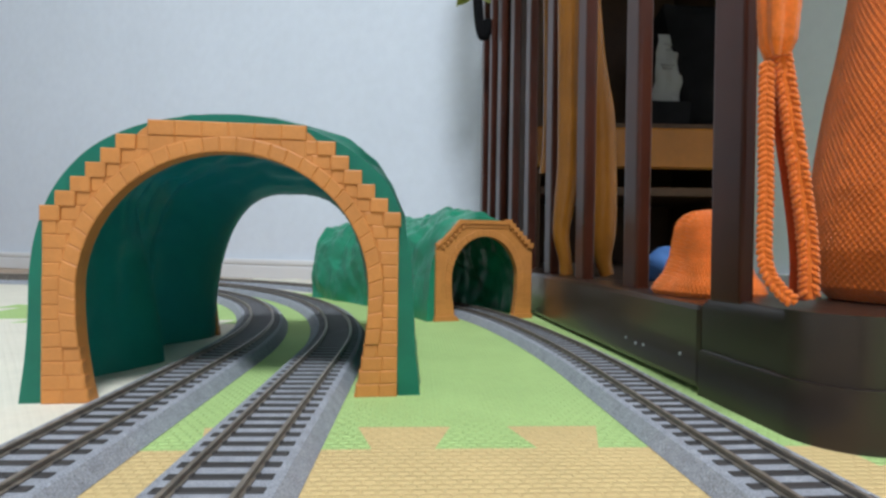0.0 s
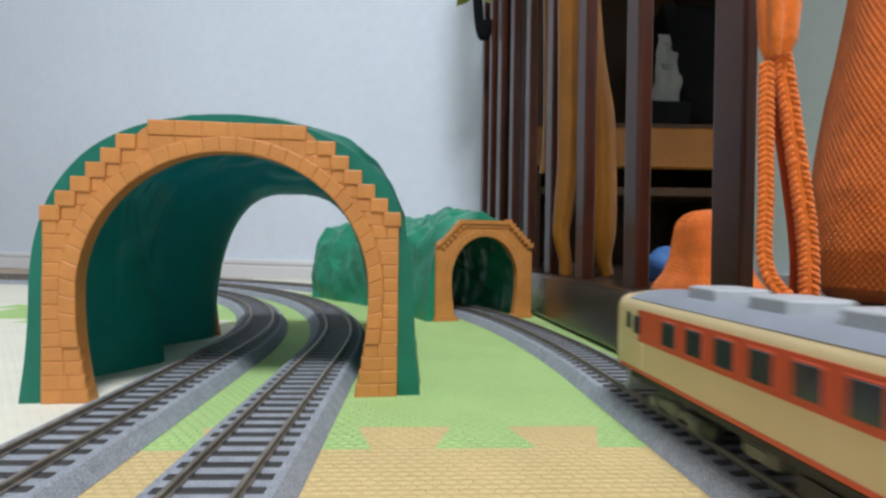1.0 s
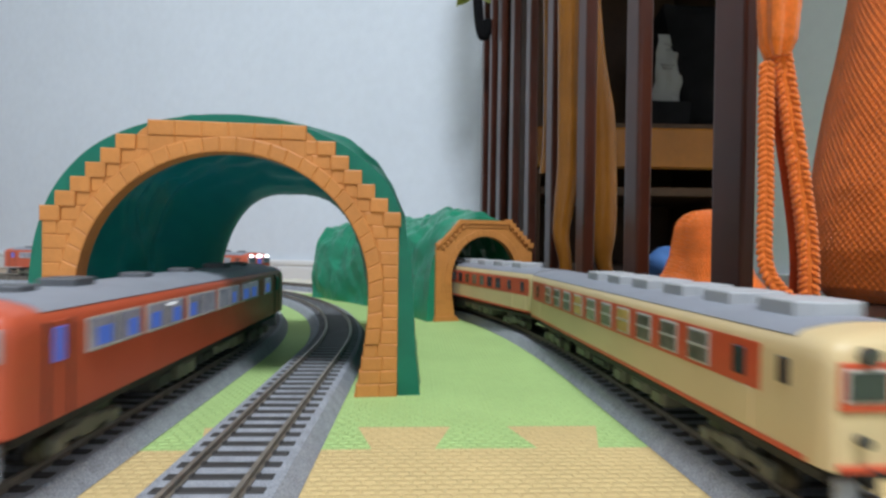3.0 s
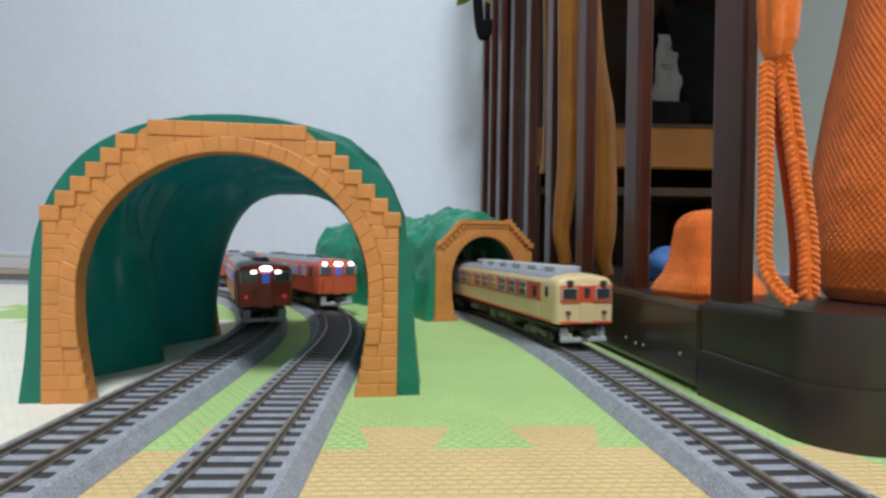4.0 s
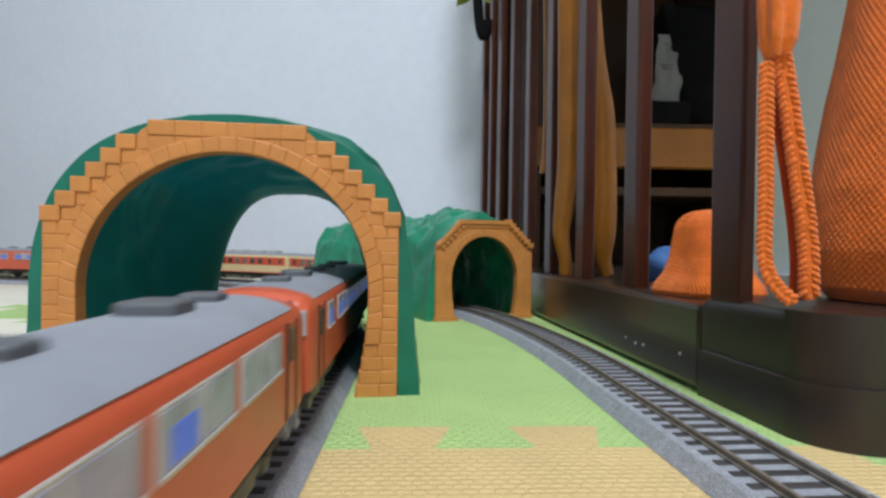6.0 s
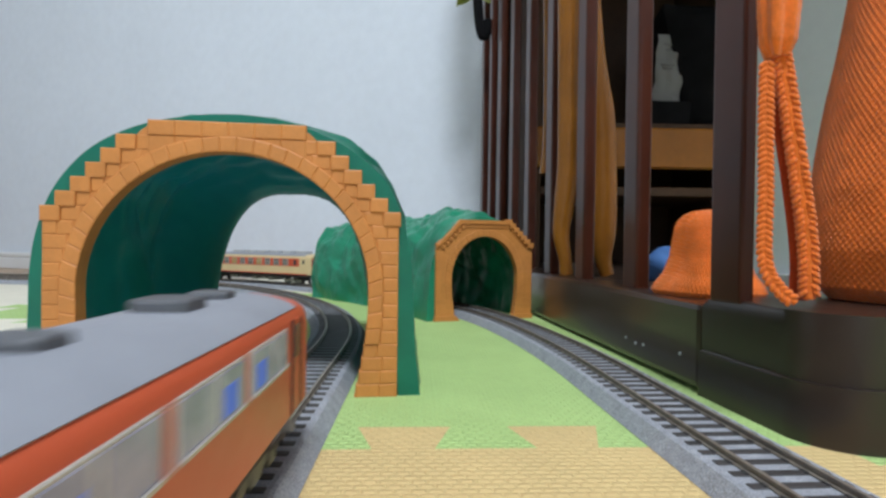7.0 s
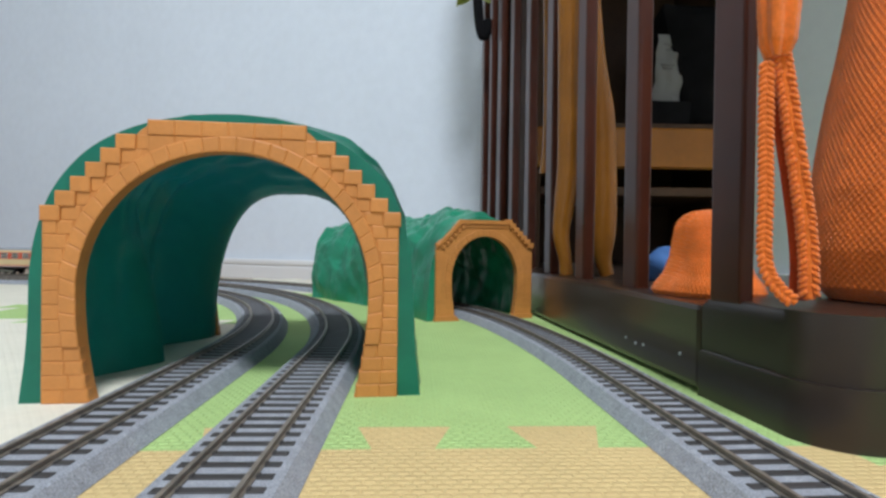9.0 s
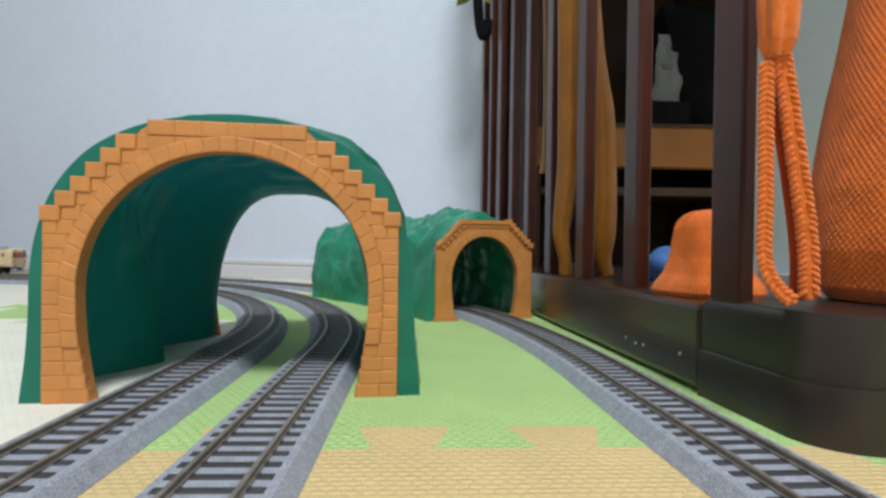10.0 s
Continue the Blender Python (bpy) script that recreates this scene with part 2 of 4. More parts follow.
def mat_tile(i, j, colour):
    x, y = TX + i * TILE, TY + j * TILE
    # convex pieces in one plane: left and bottom margins with sockets, the core, tabs to the right and top
    line, up, d = edge_line(-0.0112), edge_line(), 0.0208
    bm = bmesh.new()
    cx, cy = x + TILE / 2, y + TILE / 2

    def slab(*pts):
        low = [bm.verts.new((px - cx, py - cy, -MAT_H)) for px, py in pts]
        high = [bm.verts.new((px - cx, py - cy, 0.0)) for px, py in pts]
        bm.faces.new(high)
        for q in range(len(pts)):
            r = (q + 1) % len(pts)
            bm.faces.new((low[q], low[r], high[r], high[q]))

    slab((x + d, y + d), (x + TILE, y + d), (x + TILE, y + TILE), (x + d, y + TILE))
    sockets = [line[q:q + 4] for q in range(0, len(line), 4)]
    lo0, hi0 = d, d
    for k in sockets + [None]:
        lo1, hi1 = (k[0][0], k[1][0]) if k else (TILE, TILE)
        slab((x + lo0, y), (x + lo1, y), (x + hi1, y + d), (x + hi0, y + d))
        if k:
            lo0, hi0 = k[3][0], k[2][0]
            slab(*[(x + a, y + TILE + b) for a, b in k])
    sockets = [up[q:q + 4] for q in range(0, len(up), 4)]
    lo0, hi0 = 0.0, 0.0
    for k in sockets + [None]:
        lo1, hi1 = (k[0][0], k[1][0]) if k else (TILE, TILE)
        slab((x, y + lo0), (x + d, y + hi0), (x + d, y + hi1), (x, y + lo1))
        if k:
            lo0, hi0 = k[3][0], k[2][0]
            slab(*[(x + TILE + b, y + a) for a, b in k])
    ob = part("mat_tile", bm, colour)
    ob.matrix_basis = MAT_TURN @ pose(cx, cy, 0)
    words = {"green": "light green", "tan": "sandy orange", "cream": "cream white"}[colour]
    return tagged(ob, words + " foam jigsaw mat tile with basket-weave embossing", "mat tile", "foam play mat tiles")


def play_mat():
    known = {(0, -1): "tan", (0, 0): "green", (0, 1): "green", (1, -1): "green", (-1, 1): "green", (1, 1): "tan", (1, 0): "tan"}
    for i in range(-6, 4):
        for j in range(-5, 3):
            if (i >= 0 and j >= 2) or (i >= 2 and j >= 1) or (i >= 1 and j >= 2):
                if wall_y(TX + (i + 1) * TILE) < TY + (j + 1) * TILE - 0.05:
                    continue
            colour = known.get((i, j), "cream" if i <= 0 else ("tan", "green")[(i + j) % 2])
            mat_tile(i, j, colour)


# ---- railway ----
# sleeper spacing and the place of one sleeper along each track
TIES = {"inner": (0.0077, 0.2090), "middle": (0.0076, 0.1990), "outer": (0.0074, 0.2094)}


def railway(name, s0, s1):
    root = thing("railway_track", None, "grey ballasted model railway track with dark sleepers on the mat", "railway track", "model railway tracks")
    n = int((s1 - s0) / 0.02)
    ss = [s0 + (s1 - s0) * k / n for k in range(n + 1)]
    bm = bmesh.new()
    prof = [(-0.0195, 0.0002), (-0.0158, 0.0052), (-0.0148, 0.0056), (0.0148, 0.0056), (0.0158, 0.0052), (0.0195, 0.0002)]
    loft(bm, [[on_track(name, s, o) + Vector((0, 0, z)) for o, z in prof] for s in ss])
    part("roadbed", bm, "ballast", root, "speckled grey plastic ballast")
    for o in (-0.00825, 0.00825):
        bm = bmesh.new()
        rp = [(-0.0011, 0.0058), (-0.0011, 0.0062), (-0.0004, 0.0065), (-0.0004, 0.0071), (-0.00062, 0.0073), (-0.00062, 0.008),
              (0.00062, 0.008), (0.00062, 0.0073), (0.0004, 0.0071), (0.0004, 0.0065), (0.0011, 0.0062), (0.0011, 0.0058)]
        loft(bm, [[on_track(name, s, o + q) + Vector((0, 0, z)) for q, z in rp] for s in ss])
        part("rail", bm, "rail", root, "brown weathered steel rail")
    # sleepers: single ones along the stretch before the camera, the rest joined
    bm = bmesh.new()
    box(bm, (0, 0, 0.0051), (0.0032, 0.027, 0.0017), 0.0002)
    for o in (-0.00825, 0.00825):
        box(bm, (0, o, 0.0060), (0.0024, 0.0034, 0.0006))
    one = part("sleeper", bm, "tie", root)
    me = one.data
    far = bmesh.new()
    step, mark = TIES[name]
    start = mark - step * int((mark - s0) / step)
    count = int((s1 - start) / step)
    first = True
    for k in range(count):
        s = start + k * step
        p = on_track(name, s)
        m = Matrix.Translation(p) @ pose(0, 0, 0, 0, 0, heading(name, s))
        if 0.06 < s < 0.75:
            if first:
                one.matrix_basis, first = m, False
            else:
                shared("sleeper", me, root, m)
        else:
            box(far, (0, 0, 0.0051), (0.0032, 0.027, 0.0017), 0.0, m)
    tagged(part("far_sleepers", far, "tie", root), kind="stuff")
    return root


# ---- tunnels ----
def horseshoe(half, zc, top, pinch, n=40):
    """Points (u, z) of an opening from its left foot over the crown to its right foot."""
    pts = []
    for k in range(13):
        z = zc * k / 13
        pts.append((-(half - pinch * ((zc - z) / zc) ** 2), z))
    for k in range(n + 1):
        a = math.pi * k / n
        pts.append((-half * math.cos(a), zc + (top - zc) * math.sin(a)))
    return pts + [(-u, z) for u, z in reversed(pts[:13])]


def resample(pts, n):
    d = [0.0]
    for a, b in zip(pts[:-1], pts[1:]):
        d.append(d[-1] + math.dist(a, b))
    want = np.linspace(0, d[-1], n)
    return list(zip(np.interp(want, d, [p[0] for p in pts]), np.interp(want, d, [p[1] for p in pts])))


def wedge(corners, v0, v1, ease):
    """A stone: four corners (u, z) shrunk by the joint, from depth v0 to v1, with an eased front."""
    cu, cz = sum(c[0] for c in corners) / 4, sum(c[1] for c in corners) / 4
    bm = bmesh.new()

    def ring(v, shrink):
        out = []
        for u, z in corners:
            r = max(1e-6, math.hypot(u - cu, z - cz))
            f = max(0.2, 1 - shrink / r)
            out.append((cu + (u - cu) * f, v, cz + (z - cz) * f))
        return out

    return loft(bm, [ring(v1, 0.0), ring(v0 + ease * 0.9, 0.0), ring(v0 + ease * 0.35, ease * 0.7), ring(v0, ease * 2.2)])


def portal(root, W, z_pillar, z_top, flat, half, zc, crown, pinch, steps, course, ring_w, thick, rng, plain=False):
    opening = horseshoe(half, zc, crown, pinch)
    eps = 0.0012
    outline = [(-W + eps, 0), (-W + eps, z_pillar - eps), (-flat, z_top - eps), (flat, z_top - eps), (W - eps, z_pillar - eps), (W - eps, 0)]
    n = 70
    a, b = resample(outline, n), resample(opening, n)
    bm = bmesh.new()
    rings = []
    for (ou, oz), (iu, iz) in zip(a, b):
        rings.append([(ou, -0.0001, oz), (iu, -0.0001, iz), (iu, thick, iz), (ou, thick, oz)])
    loft(bm, rings)
    slab = part("portal", bm, "stone", root, "orange plastic stone-pattern portal")

    def half_at(z, extra=0.0):
        h, t = half + extra, crown - zc + extra
        if z <= zc:
            return h - pinch * ((zc - z) / zc) ** 2
        q = 1 - ((z - zc) / t) ** 2
        return h * math.sqrt(q) if q > 0 else 0.0

    def stone(corners, v0=-0.0006, name="stone_block"):
        if plain and name in ("stone_block", "arch_stone"):
            v0 *= 0.35
        part(name, wedge(corners, v0, 0.003, course * 0.07), "stone", slab)

    # pillar courses on both sides, one or two blocks wide
    rows = int(round(z_pillar / course))
    z_ring = z_pillar * round(0.55 * zc / (z_pillar / rows)) / rows
    for k in range(rows):
        z0, z1 = z_pillar * k / rows, z_pillar * (k + 1) / rows
        for side in (-1, 1):
            inner = half_at((z0 + z1) / 2, ring_w if (z0 + z1) / 2 > z_ring else 0.0)
            wid = W - inner
            if wid < course * 0.25:
                continue
            cuts = [0, 1] if wid < course * 1.7 else [0, rng.uniform(0.42, 0.62), 1]
            for c0, c1 in zip(cuts[:-1], cuts[1:]):
                u0, u1 = side * (W - wid * c0), side * (W - wid * c1)
                jz = rng.uniform(-0.04, 0.04) * course
                stone([(u0, z0), (u1, z0 + jz), (u1, z1 + jz), (u0, z1)], -0.0004 - rng.uniform(0, 0.0002))
    dz = (z_top - z_pillar) / steps
    du = (W - flat) / steps
    if plain:
        # raised border along the slopes and the top, with a row of small teeth under it
        w = course * 0.75
        for side in (-1, 1):
            stone([(side * W, z_pillar - w), (side * (W - w * 1.1), z_pillar - w * 0.6), (side * (flat - w * 0.4), z_top - w), (side * flat, z_top)], -0.0018, "border")
            for k in range(steps + 1):
                if side < 0:
                    u, z = W - du * (k + 0.35) - w * 1.05, z_pillar + dz * (k + 0.35) - w * 1.15
                    stone([(-u, z - 0.0018), (0.0026 - u, z - 0.0018), (0.0026 - u, z + 0.0010), (-u, z + 0.0010)], -0.0017, "tooth")
                else:
                    u, z = W - du * (k + 0.05), z_pillar + dz * k
                    stone([(u + 0.0006, z - 0.0030), (u - 0.0052, z - 0.0030), (u - 0.0052, z + 0.0012), (u + 0.0006, z + 0.0012)], -0.0026 + 0.0001 * k, "step_stone")
            foot = half_at(0.0)
            stone([(side * (W + 0.0012), 0.0), (side * (foot - 0.0035), 0.0), (side * (foot - 0.0005), 0.0042), (side * (W + 0.0004), 0.0042)], -0.0012, "foot_stone")
        stone([(-flat, z_top - w), (flat, z_top - w), (flat, z_top), (-flat, z_top)], -0.0018, "border")
        stone([(-flat * 0.92, z_top - w * 1.9), (flat * 0.92, z_top - w * 1.9), (flat * 0.92, z_top - w * 1.25), (-flat * 0.92, z_top - w * 1.25)], -0.0009, "border")
    else:
        # stepped shoulders: a filler block and a proud step block in each course
        dz = (z_top - z_pillar) / steps
        du = (W - flat) / steps
        for k in range(steps):
            z0, z1 = z_pillar + dz * k, z_pillar + dz * (k + 1)
            for side in (-1, 1):
                u_out = W - du * k + du * 0.15
                if k < steps - 1:
                    u_in = u_out - du * 1.35
                    stone([(side * u_out, z0 - dz * 0.05), (side * u_in, z0 - dz * 0.05), (side * u_in, z1), (side * u_out, z1)], -0.0011)
                    lim = half_at((z0 + z1) / 2, ring_w)
                    if u_in - lim > course * 0.3:
                        stone([(side * u_in, z0), (side * lim, z0), (side * lim, z1), (side * u_in, z1)], -0.0004)
        # coping along the top
        m = max(5, int(2 * flat / (course * 1.75)))
        z0, z1 = z_top - dz, z_top + 0.0004
        for k in range(m):
            u0, u1 = -flat + 2 * flat * k / m, -flat + 2 * flat * (k + 1) / m
            stone([(u0, z0), (u1, z0), (u1, z1), (u0, z1)], -0.0010)
        for k in range(m):
            # the course under the coping runs down behind the arch ring
            u0, u1 = -flat + 2 * flat * k / m, -flat + 2 * flat * (k + 1) / m
            lim = [zc + (crown - zc + ring_w * 0.7) * math.sqrt(max(0, 1 - (u / (half + ring_w)) ** 2)) for u in (u0, u1)]
            if z0 - min(lim) > course * 0.15:
                stone([(u0, min(lim[0], z0 - 0.001)), (u1, min(lim[1], z0 - 0.001)), (u1, z0), (u0, z0)], -0.0006)
    # arch ring
    c = horseshoe(half, zc, crown, pinch)
    o = horseshoe(half + ring_w, zc, crown + ring_w, pinch)
    keep = [i for i in range(len(c)) if c[i][1] > z_ring + 0.0005]
    ci, oi = [c[i] for i in keep], [o[i] for i in keep]
    hi, ho = half_at(z_ring), half_at(z_ring, ring_w)
    ci, oi = [(-hi, z_ring)] + ci + [(hi, z_ring)], [(-ho, z_ring)] + oi + [(ho, z_ring)]
    length = sum(math.dist(p, q) for p, q in zip(ci[:-1], ci[1:]))
    k = int(length / (course * 1.12))
    ci, oi = resample(ci, k + 1), resample(oi, k + 1)
    for q in range(k):
        stone([ci[q], ci[q + 1], oi[q + 1], oi[q]], -0.0011 - rng.uniform(0, 0.0003), "arch_stone")
    return slab


def shell(root, sections, W, H, base_flare, rough, thick, seed, lift, mouth=None, bulge=4.0, plastic="hill"):
    """The moulded hill over the bore: rings along the way, each a pose; rough: relief in metres."""
    bm = bmesh.new()
    rings = []
    m = 110
    total = len(sections)
    for q, mat4 in enumerate(sections):
        f = q / (total - 1)
        outer, inner = [], []
        for k in range(m + 1):
            a = math.pi * k / m
            c, s = math.cos(a), math.sin(a)
            top = H + lift * math.sin(math.pi * min(1, f * 1.3))
            z = top * abs(s) ** 0.8
            u = -math.copysign(W * math.sqrt(max(0.0, 1 - (z / top) ** bulge)), c)
            flare = base_flare * max(0, 1 - z / (0.30 * H)) ** 1.5
            u += math.copysign(flare, u)
            wp = mat4 @ Vector((u, 0, z))
            ridge = noise.noise(wp * 26 + Vector((seed, 0, 0))) + 0.5 * noise.noise(wp * 60 + Vector((0, seed, 0)))
            ridge += 0.35 * math.copysign(abs(noise.noise(Vector((wp.x * 45, wp.y * 45, wp.z * 14 + seed)))) ** 0.6, 1) - 0.1
            ridge += 0.22 * abs(noise.noise(wp * 130 + Vector((seed, seed, 0)))) + 0.25 * abs(noise.noise(wp * 85 + Vector((0, 0, seed))))
            e = min(1.0, f * 6 + 0.12)
            grow = 1 + rough * ridge * e / H
            outer.append(mat4 @ Vector((u * grow, 0, max(0, z * grow))))
            g2 = grow - (thick + 0.007 * max(0.0, 1 - f / 0.1)) / H
            rib = 1 - 0.012 * (0.5 + 0.5 * math.sin(f * 60))
            iu, iz = u * g2 * rib, max(0, z * g2 * rib)
            if mouth:
                # a buttress on the side of the inner track swells towards the middle of the bore, then breaks off
                v = 0.0012 + 0.1588 * f
                if iu < 0 and v < 0.078:
                    iu += 0.023 * min(1.0, max(0.0, (v - 0.040) / 0.037)) * max(0.0, 1 - iz / 0.085) ** 0.8
                h = min(1.0, max(0.0, (f - 0.70) / 0.27))
                h = h * h * (3 - 2 * h)
                jag = 0.0008 * noise.noise(Vector((k * 0.9, f * 40, 2)))
                iu = iu * (1 - h) + (-mouth[0] * math.copysign(abs(c) ** 0.68, c) + mouth[2] + jag) * h
                iz = iz * (1 - h) + (mouth[1] * abs(s) ** 0.9 + jag) * h
            inner.append(mat4 @ Vector((iu, 0, iz if 0 < k < m else 0.0)))
        rings.append(outer + inner[::-1])
    loft(bm, rings, caps=False)
    bm.verts.ensure_lookup_table()
    n = 2 * (m + 1)
    for q in (0, (total - 1) * n):
        for k in range(m):
            bm.faces.new([bm.verts[q + i] for i in (k, k + 1, n - 2 - k, n - 1 - k)])
    return part("hill", bm, plastic, root, "glossy dark green moulded rock shell", smooth=True)


def near_tunnel():
    rng = random.Random(3)
    turn = 7.4
    mid = Vector((-0.088, 0.2215, 0))
    root = thing("toy_tunnel", Matrix.Translation(mid) @ pose(0, 0, 0, 0, 0, turn), "wide green plastic toy tunnel with orange stone portal over two tracks", "toy tunnel", "toy tunnels")
    portal(root, 0.0697, 0.0725, 0.1130, 0.0310, 0.0572, 0.045, 0.1015, 0.0055, 7, 0.0056, 0.0062, 0.007, rng)
    back = portal(root, 0.0697, 0.0725, 0.1130, 0.0310, 0.0540, 0.045, 0.1015, 0.004, 7, 0.0056, 0.0075, 0.005, rng)
    back.matrix_basis = pose(0.004, 0.1655, 0, 0, 0, 180)
    sections = [pose(0.0004, v, 0) for v in np.linspace(0.0012, 0.160, 80)]
    shell(root, sections, 0.0761, 0.117, 0.0030, 0.005, 0.006, 3.1, 0.008, (0.0525, 0.0985, 0.004), bulge=4.7)


def far_tunnel():
    rng = random.Random(5)
    s0 = 0.468
    p = on_track("outer", s0)
    root = thing("toy_tunnel", None, "long green plastic toy tunnel with octagonal orange portal over one track", "toy tunnel", "toy tunnels")
    frame0 = Matrix.Translation(p) @ pose(0, 0, 0, 0, 0, heading("outer", s0) - 90)
    holder_parts = portal(root, 0.046, 0.066, 0.0865, 0.0245, 0.0315, 0.036, 0.0725, 0.004, 6, 0.0046, 0.006, 0.006, rng, True)
    holder_parts.matrix_basis = frame0
    sections = []
    for s in np.linspace(s0 + 0.003, s0 + 0.267, 120):
        sections.append(Matrix.Translation(on_track("outer", s, -0.0022)) @ pose(0, 0, 0, 0, 0, heading("outer", s) - 90))
    shell(root, sections, 0.0490, 0.088, 0.0015, 0.011, 0.005, 9.7, 0.009, plastic="thick_hill")


# ---- railcars; local x is forwards, z from the rail head ----
L, WID = 0.236, 0.0180
EXPRESS_Z, LOCAL_Z = (0.0145, 0.0403, 0.0442), (0.0138, 0.0390, 0.0432)   # sill, cantrail, roof over the rail
PIVOT = 0.082


def section_pts(w, z0, z1, zt):
    left = [(w, z0), (w, z0 + 0.006), (w, z1 - 0.004), (w * 0.985, z1 - 0.0015), (w * 0.93, z1 + 0.0006), (w * 0.8, z1 + 0.0021), (w * 0.5, zt - 0.0006), (w * 0.2, zt)]
    return left + [(-y, z) for y, z in reversed(left)]


def car_body(root, mat, Z0, Z1, ZT):
    bm = bmesh.new()
    rings = []
    ends = ((0.0, 0.915, 0.0022, 0.0034), (0.0008, 0.955, 0.0012, 0.0022), (0.0024, 0.985, 0.0005, 0.0010), (0.005, 0.998, 0.0001, 0.0004), (0.010, 1.0, 0.0, 0.0))
    for x, k, d1, dt in [(-L / 2 + q[0], *q[1:]) for q in ends] + [(L / 2 - q[0], *q[1:]) for q in reversed(ends)]:
        rings.append([(x, y, z) for y, z in section_pts(WID * k, Z0, Z1 - d1, ZT - dt)])
    loft(bm, rings)
    return part("body", bm, mat, root, smooth=True)


def car_roof(root, Z0, Z1, ZT, rear=0.005, front=0.005):
    bm = bmesh.new()
    prof = [(y * 1.008, z + 0.0003) for y, z in section_pts(WID, Z0, Z1, ZT) if z > Z1]
    low = [(y * 0.9, z - 0.002) for y, z in reversed(prof)]
    rings = [[(x, y, z) for y, z in prof + low] for x in (-L / 2 + rear, L / 2 - front)]
    loft(bm, rings)
    return part("roof", bm, "car_roof", root, "matt grey roof", smooth=True)


def bogie(root, x):
    bm = bmesh.new()
    for side in (-1, 1):
        box(bm, (x, side * 0.0125, 0.0055), (0.030, 0.002, 0.0032), 0.0005)
        for w in (-0.0125, 0.0125):
            box(bm, (x + w, side * 0.0130, 0.0048), (0.005, 0.0026, 0.004), 0.0005)
        box(bm, (x, side * 0.013, 0.0058), (0.007, 0.0026, 0.005), 0.0006)
    box(bm, (x, 0, 0.007), (0.012, 0.024, 0.003))
    b = part("bogie", bm, "under_grey", root, "olive grey bogie frame")
    for w in (-0.0125, 0.0125):
        bm = bmesh.new()
        for side in (-1, 1):
            disc(bm, (x + w, side * 0.0085, 0.0055), 0.0055, 0.0022, "y", 18)
        disc(bm, (x + w, 0, 0.0055), 0.001, 0.018, "y", 8)
        part("wheelset", bm, "wheel", b, "steel wheels on an axle")


def underframe(root, rng):
    bm = bmesh.new()
    box(bm, (0, 0, 0.0108), (L - 0.012, 0.028, 0.002))
    part("chassis", bm, "under", root)
    x = -0.045
    while x < 0.045:
        w = rng.uniform(0.009, 0.02)
        bm = bmesh.new()
        hgt = rng.uniform(0.0045, 0.007)
        box(bm, (x + w / 2, 0, 0.0105 - hgt / 2), (w, 0.027, hgt), 0.0006)
        for side in (-1, 1):
            box(bm, (x + w / 2, side * 0.0138, 0.0102 - hgt / 2), (w * 0.7, 0.0008, hgt * 0.6))
        part("equipment_box", bm, rng.choice(("under", "under_grey", "under_grey")), root)
        x += w + rng.uniform(0.002, 0.007)
    for e in (-1, 1):
        bm = bmesh.new()
        box(bm, (e * (L / 2 + 0.0005), 0, 0.008), (0.006, 0.004, 0.003), 0.0005)
        part("coupler", bm, "under", root)


def windows(root, xs, w, z0, z1, panes, frame_mat, bar, doors, rng):
    """Express saloon windows, with a sash bar or without, and doors with small panes."""
    for side in (-1, 1):
        for x in xs:
            bm = bmesh.new()
            box(bm, (x, side * (WID + 0.0001), (z0 + z1) / 2), (w + 0.0012, 0.0006, z1 - z0 + 0.0012), 0.0002)
            win = part("window", bm, frame_mat, root)
            bm = bmesh.new()
            box(bm, (x, side * (WID + 0.0003), (z0 + z1) / 2), (w, 0.0006, z1 - z0), 0.0002)
            part("pane", bm, rng.choice(panes), win)
            if bar:
                bm = bmesh.new()
                box(bm, (x, side * (WID + 0.0006), (z0 + z1) / 2 + 0.0003), (w, 0.0006, 0.0007))
                part("sash_bar", bm, frame_mat, win)
        for x in doors:
            bm = bmesh.new()
            box(bm, (x, side * (WID + 0.00005), 0.0208), (0.0095, 0.0005, 0.0100), 0.0002)
            d = part("door", bm, "car_cream", root)
            bm = bmesh.new()
            box(bm, (x, side * (WID + 0.0003), (z0 + z1) / 2), (0.0045, 0.0006, (z1 - z0) * 0.85), 0.0002)
            part("pane", bm, "pane", d)


